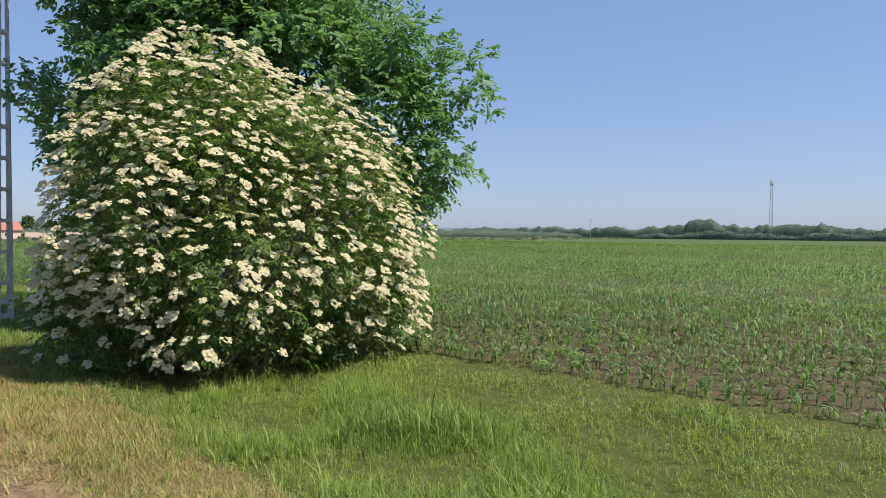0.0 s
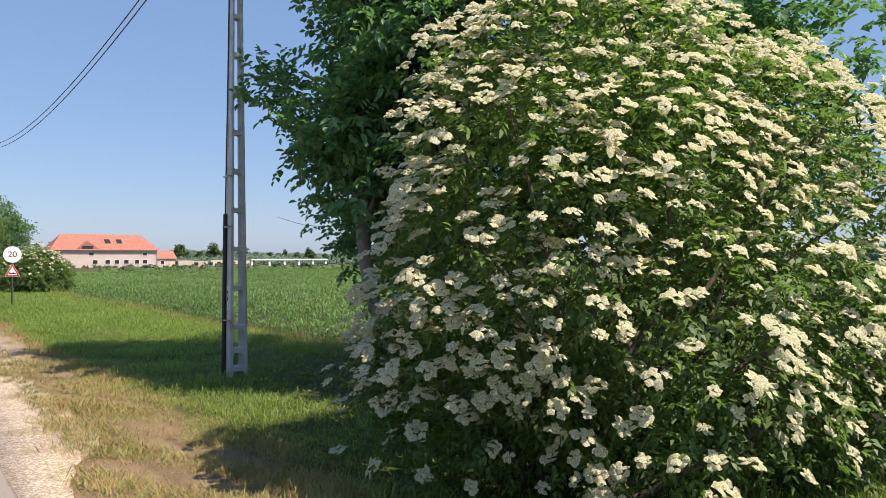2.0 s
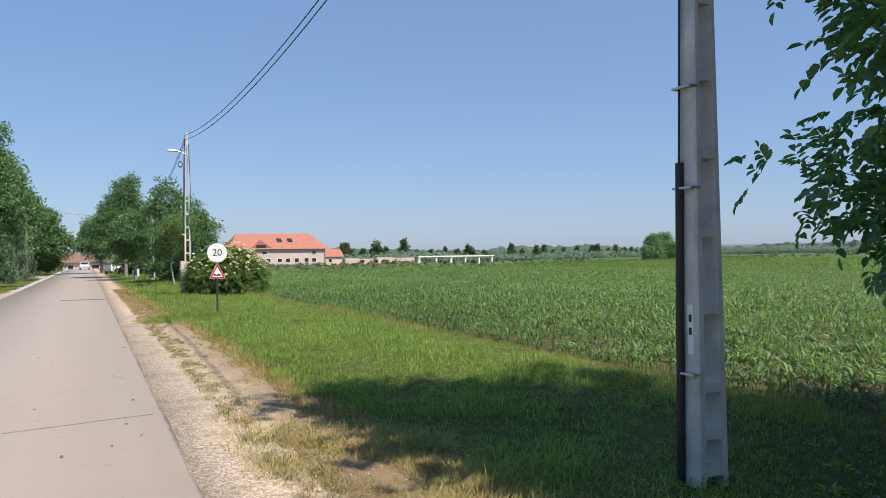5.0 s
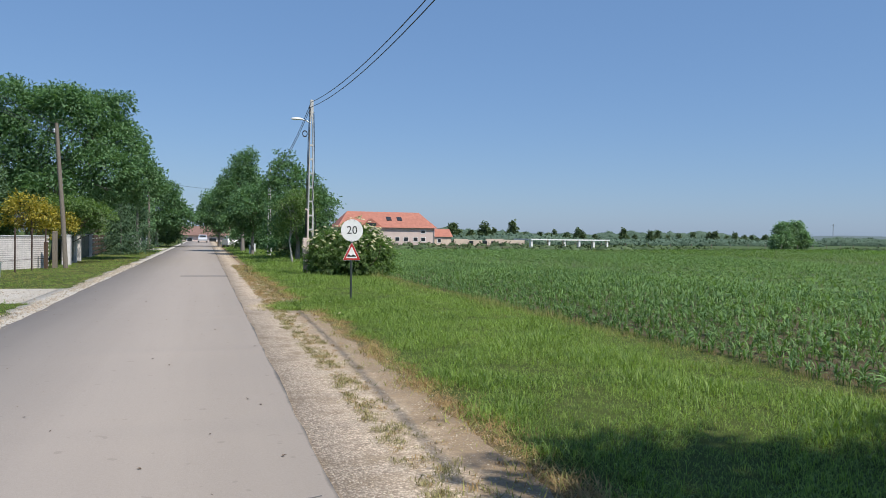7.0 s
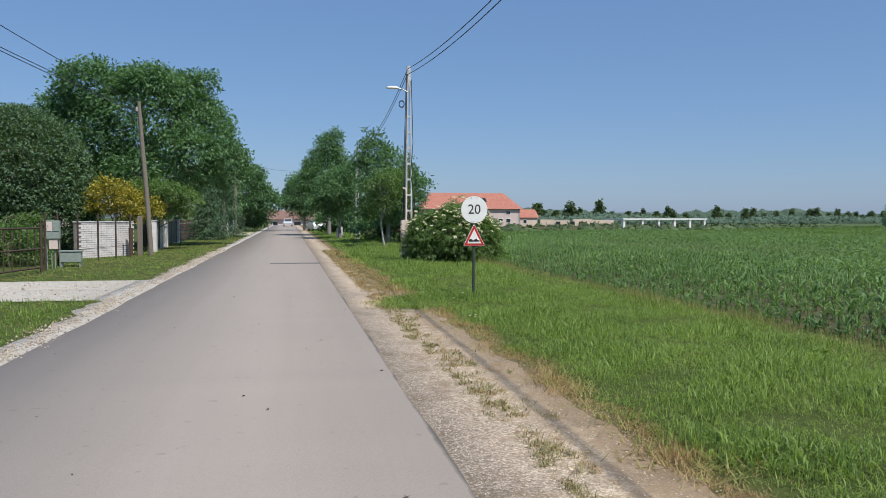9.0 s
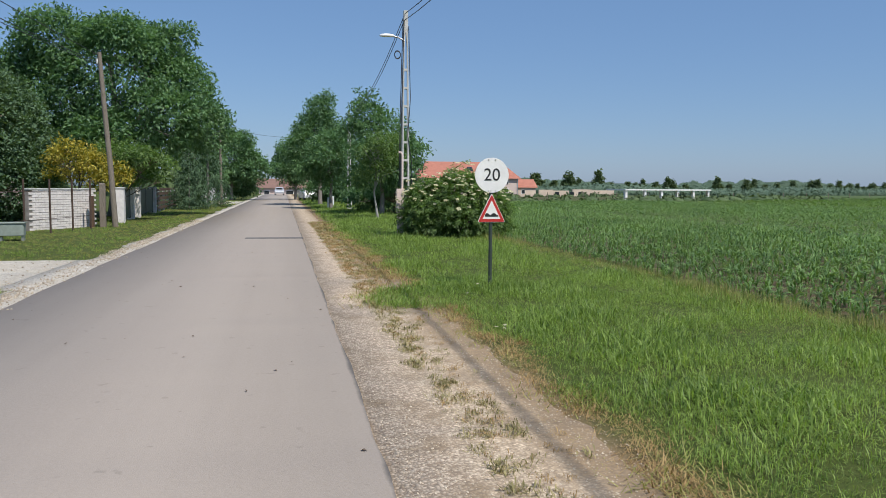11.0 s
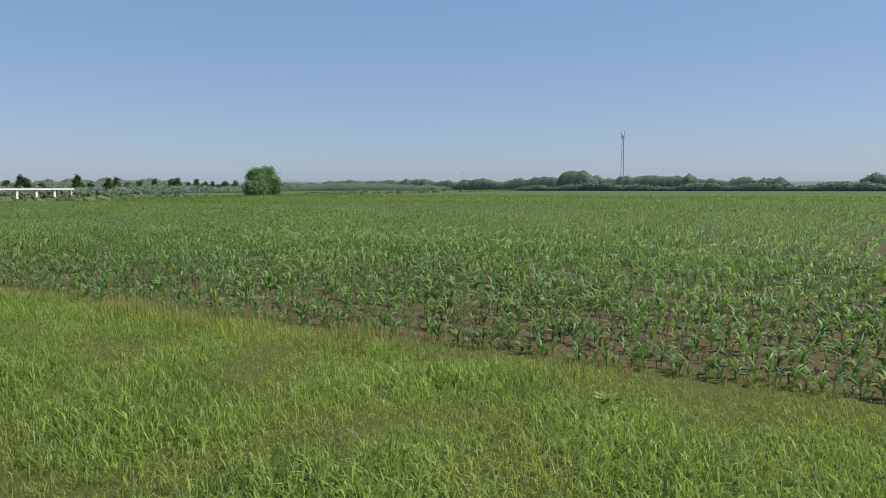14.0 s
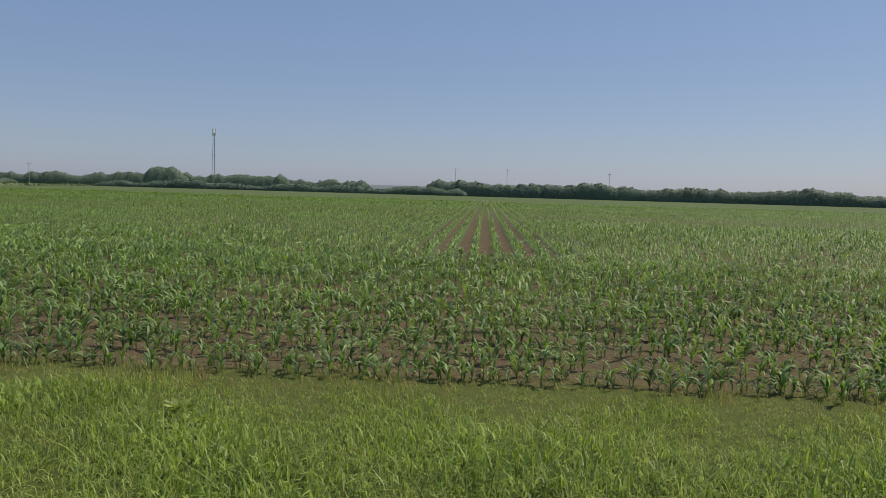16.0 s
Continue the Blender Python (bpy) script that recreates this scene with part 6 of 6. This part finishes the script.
def along(a, b, step, r, h, jit=1.0, z=0.0, vary=0.4):
    a, b = np.array(a, float), np.array(b, float)
    n = int(np.linalg.norm(b - a) / step)
    out = []
    for i in range(n + 1):
        p = a + (b - a) * i / max(n, 1) + frng.normal(size=2) * jit
        k = 1 + vary * (0.6 * math.sin(i * 0.057 + a[0]) + 0.5 * math.sin(i * 0.133 + a[1]) + 0.7 * frng.uniform(-1, 1))
        out.append((p[0], p[1], z + float(ground_height(p[0], p[1])) - 0.1, r * k, h * k * frng.uniform(0.8, 1.2)))
    return out


# weedy hedge and path along the far edge of the corn
bush_line("field_hedge", along((20, 104), (150, 149), 1.4, 1.1, 0.75, 0.7) + along((150, 149), (352, 215), 2.2, 1.6, 0.9, 1.0), 71, "low weedy hedge along the far field edge", 0.5, 0.6, 34, "far", "hedge")
bush_line("shed_hedge", along((24, 160), (64, 164), 1.5, 1.2, 0.85, 0.6) + along((56, 141), (96, 150), 1.8, 1.3, 0.6, 1.0), 72, "dark scrub before the farm buildings", 0.55, 0.6, 36, "far", "hedge")
ex = np.linspace(16, 352, 60)
ey = np.where(ex < 150, 96 + 0.35 * ex, 148.5 + (ex - 150) * 0.327)
v = np.concatenate([np.stack([ex, ey - 0.2, ground_height(ex, ey) + 0.06], 1), np.stack([ex, ey + 2.2, ground_height(ex, ey) + 0.06], 1)])
k = np.arange(59)
path = arr_part("field_path", v, np.stack([k, k + 1, k + 61, k + 60], 1), M["dry"])
tagged(path, "dry straw-coloured strip along the field end", "path", kind="structure")
for i in range(26):
    t = i / 25
    x, y = 24 + 126 * t, 106.2 + 44.2 * t
    p = thing("field_fence_post", (x, y, 0), 0, "thin grey post of the field fence", "fence post", "field fence posts")
    part("shaft", box_bm(-0.035, 0.035, -0.035, 0.035, -0.2, 1.2), M["oldwood"], p)

big_bush = make_tree("field_bush", (107.0, 139.0, 0.0), [(-1.6, 0, 2.3, 1.9, 1.9, 2.0), (1.4, 0, 2.5, 1.8, 1.8, 2.1), (3.0, 0, 1.7, 1.4, 1.4, 1.6), (-1.1, 0.5, 4.2, 1.3, 1.3, 1.2), (0.9, 0.3, 4.5, 1.4, 1.3, 1.1), (2.3, 0.2, 3.7, 1.0, 1.0, 0.9), (-3.3, 0, 1.4, 1.2, 1.2, 1.2)],
                     "large light green bush at the far field edge", 73, [(0, 0, -0.2), (0, 0, 1.2), (0, 0, 3)], 0.2, "bush_light", "bark", 520, 26, 0.8, 0.4, 0.22, 10, 0.2, 0.4, "", "bush")
tpl = [make_tree("orchard_tree", (60 + 9 * k, 205 + 2 * k, 0.0), [(0, 0, 1.9, 1.6, 1.6, 1.6), (0.1, 0, 3.2, 1.15, 1.15, 1.5), (0, 0, 4.4 + 0.3 * k, 0.65, 0.65, 1.1)],
                 "small dark tree in the distant tree row", 80 + k, [(0, 0, -0.2), (0, 0, 0.8), (0, 0, 2)], 0.12, "far", "bark", 110, 13, 0.7, 0.6, 0.36, 6, 0.2, 0.35, "distant tree row") for k in range(3)]
for i in range(44):
    x = 44 + i * 3.6 + frng.uniform(-1.5, 1.5)
    m = pose(x, 200 + 0.32 * (x - 44) + frng.uniform(-6, 6), 0, 0, 0, frng.uniform(0, 360)) @ Matrix.Scale(frng.uniform(0.5, 0.8), 4)
    c = copy_thing(tpl[i % 3], m)
    c.scale = (m.to_scale()[0],) * 3


def tree_belt(a, b, h, seed, vary=0.35, step=1.3, depth=7.0, leaf=0.75, per=26):
    """A closed belt of woodland between two places: a ragged ridge of crowns, thickly set with sprays of leaves. Returns its arrays."""
    rng = np.random.default_rng(seed)
    a, b = np.array(a, float), np.array(b, float)
    L = np.linalg.norm(b - a)
    n = int(L / step) + 2
    along_ = (b - a) / L
    out = np.array([along_[1], -along_[0]])
    if np.dot(out, np.array([0.0, 20.0]) - (a + b) / 2) > 0:
        out = -out                                         # the leafy side looks over the field
    ridge = []
    for k in range(n):
        d = k * L / (n - 1)
        big, mid, small = (noise.noise(Vector((d / q, seed * 7.3, 0.5))) for q in (38.0, 11.0, 3.6))
        ridge.append(h * max(0.35, 1.0 + vary * (1.1 * big + 0.9 * mid + 0.7 * small)))
    ends = np.minimum(np.linspace(0, L, n), np.linspace(L, 0, n))
    ridge = np.array(ridge) * (0.3 + 0.7 * np.sqrt(np.clip(ends / min(6.0, L / 2), 0, 1)))
    base = a[None] + along_[None] * np.linspace(0, L, n)[:, None]
    rows = []
    for side, up in ((-1.0, -0.05), (-1.05, 0.35), (-0.75, 0.72), (-0.2, 0.95), (0.5, 0.8), (1.0, -0.05)):
        q = base + out[None] * (side * depth / 2 + rng.normal(size=n) * 0.2)[:, None]
        rows.append(np.column_stack([q, ridge * up * rng.uniform(0.96, 1.04, n)]))
    k = np.arange(n - 1)
    ribs = (np.concatenate(rows), np.concatenate([np.stack([k + r * n, k + 1 + r * n, k + 1 + (r + 1) * n, k + (r + 1) * n], 1) for r in range(5)]))
    m = int(L * per)
    i, t, face = rng.integers(0, n - 1, m), rng.random(m), rng.integers(0, 4, m)
    v = rng.random(m)
    grid = np.stack(rows)
    p = (grid[face, i] * (1 - t)[:, None] + grid[face, i + 1] * t[:, None]) * (1 - v)[:, None] + (grid[face + 1, i] * (1 - t)[:, None] + grid[face + 1, i + 1] * t[:, None]) * v[:, None]
    way = unit(np.column_stack([np.repeat(-out[None], m, 0), np.full(m, 0.7)]) + rng.normal(size=(m, 3)) * 0.6)
    head = unit(np.cross(way, rng.normal(size=(m, 3))))
    ln = leaf * rng.uniform(0.5, 1.3, m)
    return join([ribs, leaf_quads(p + way * 0.15, head, way, ln, ln * 0.8)])


WOODS = [((352, 215), (352, 40), 3.4, 0.45), ((356, 60), (356, -330), 6.6, 0.35), ((150, 330), (420, 300), 3.6, 0.4), ((20, 420), (200, 420), 5.0, 0.4),
         ((395, 212), (403, 190), 8.5, 0.3), ((400, 145), (404, 136), 7.5, 0.3), ((400, 101), (402, 93), 6.5, 0.3), ((0, 520), (420, 520), 6.5, 0.4), ((430, 420), (560, 120), 8.0, 0.35), ((40, 192), (215, 250), 1.9, 0.4)]
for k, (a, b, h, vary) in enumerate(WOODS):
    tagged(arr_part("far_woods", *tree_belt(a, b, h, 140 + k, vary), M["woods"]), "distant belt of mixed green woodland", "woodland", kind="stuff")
bush_line("village_greenery", along((-140, 140), (-12, 150), 6, 4.5, 7, 4) + along((-30, 215), (40, 205), 4.5, 3.2, 5.0, 3) + along((-120, 60), (-24, 66), 6, 4, 7, 3) + along((-40, 92), (-13, 90), 5, 3.5, 6.5, 2), 75,
          "dense garden greenery behind the village houses", 1.1, 0.6, 110, "far", "trees")
bush_line("rear_trees", along((-60, -70), (60, -90), 6, 5, 9, 5) + along((-20, -60), (-14, 34), 6, 3.5, 6, 2), 76, "trees lining the road behind", 0.6, 0.6, 260, "far", "trees")


def hill(x0, y0, x1, y1, h, name):
    n = 60
    t = np.linspace(0, 1, n)
    top = h * (0.75 + 0.25 * np.sin(t * 9) + 0.1 * np.sin(t * 37))
    x, y = x0 + (x1 - x0) * t, y0 + (y1 - y0) * t
    out = np.array([y1 - y0, -(x1 - x0)]) / math.hypot(x1 - x0, y1 - y0)
    v = np.concatenate([np.stack([x + out[0] * s, y + out[1] * s, z], 1) for s, z in ((140, np.full(n, -1.0)), (40, top * 0.8), (0, top), (-140, np.full(n, -1.0)))])
    k = np.arange(n - 1)
    f = np.concatenate([np.stack([k + j * n, k + 1 + j * n, k + 1 + (j + 1) * n, k + (j + 1) * n], 1) for j in range(3)])
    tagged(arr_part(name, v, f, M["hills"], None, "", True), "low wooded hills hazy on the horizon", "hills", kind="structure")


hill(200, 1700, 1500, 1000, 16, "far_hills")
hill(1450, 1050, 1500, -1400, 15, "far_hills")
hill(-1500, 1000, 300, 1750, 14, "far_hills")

mast = thing("radio_mast", (690, 285, 0.0), 0, "tall slender grey radio mast with antennas on top", "radio mast")
for a in (0, 2.09, 4.19):
    tube("mast_leg", [(2.0 * math.cos(a), 2.0 * math.sin(a), -1), (0.7 * math.cos(a), 0.7 * math.sin(a), 49)], 0.2, M["steel"], mast, 6)
for z in np.arange(1, 49, 4.5):
    r = 2.0 - 1.3 * z / 49
    tube("brace", [(r * math.cos(a), r * math.sin(a), z + b) for a, b in ((0, 0), (2.09, 1.5), (4.19, 3.0), (6.28, 4.5))], 0.1, M["steel"], mast, 4)
for a in (0.4, 2.5, 4.6):
    part("antenna", box_bm(1.4 * math.cos(a) - 0.3, 1.4 * math.cos(a) + 0.3, 1.4 * math.sin(a) - 0.3, 1.4 * math.sin(a) + 0.3, 46.5, 53.0), M["sign_white"], mast)
for x, y, h in ((420, 290, 12), (300, 330, 11), (600, 60, 20), (640, 20, 22), (620, -60, 20)):
    p = thing("pylon", (x, y, 0.0), 0, "distant thin power pylon over the trees", "pylon", "distant pylons")
    tube("shaft", [(0, 0, -1), (0, 0, h)], 0.16, M["steel"], p, 5)
    tube("crossarm", [(0, -1.6, h - 1), (0, 1.6, h - 1)], 0.12, M["steel"], p, 4)

# ---------------------------------------------------------------- whitewashed brick garden wall


def brick_wall(a, b, courses, course_h, brick_l):
    L = math.hypot(b[0] - a[0], b[1] - a[1])
    w = thing("brick_wall", (a[0], a[1], 0.0), math.degrees(math.atan2(b[1] - a[1], b[0] - a[0])), "low whitewashed brick garden wall", "wall")
    part("core", box_bm(0, L, 0.02, 0.24, -0.3, courses * course_h), M["mortar"], w)
    part("coping", box_bm(-0.02, L + 0.02, -0.03, 0.27, courses * course_h + 0.002, courses * course_h + 0.05, bevel=0.008), M["concrete"], w)
    full = bpy.data.meshes.new("brick")
    bm = box_bm(0.006, brick_l - 0.006, -0.006, 0.03, 0.006, course_h - 0.008, bevel=0.004)
    bm.to_mesh(full)
    bm.free()
    full.materials.append(M["brick_white"])
    rng = random.Random(3)
    for r in range(courses):
        x = -brick_l / 2 if r % 2 else 0.0
        while x < L - brick_l * 0.6:
            if x >= 0:
                ob = new("brick", full)
                ob.parent = w
                ob.matrix_basis = pose(x, rng.uniform(-0.004, 0.003), r * course_h)
            x += brick_l


brick_wall((-9.55, 53.5), (-8.0, 56.5), 16, 0.093, 0.30)
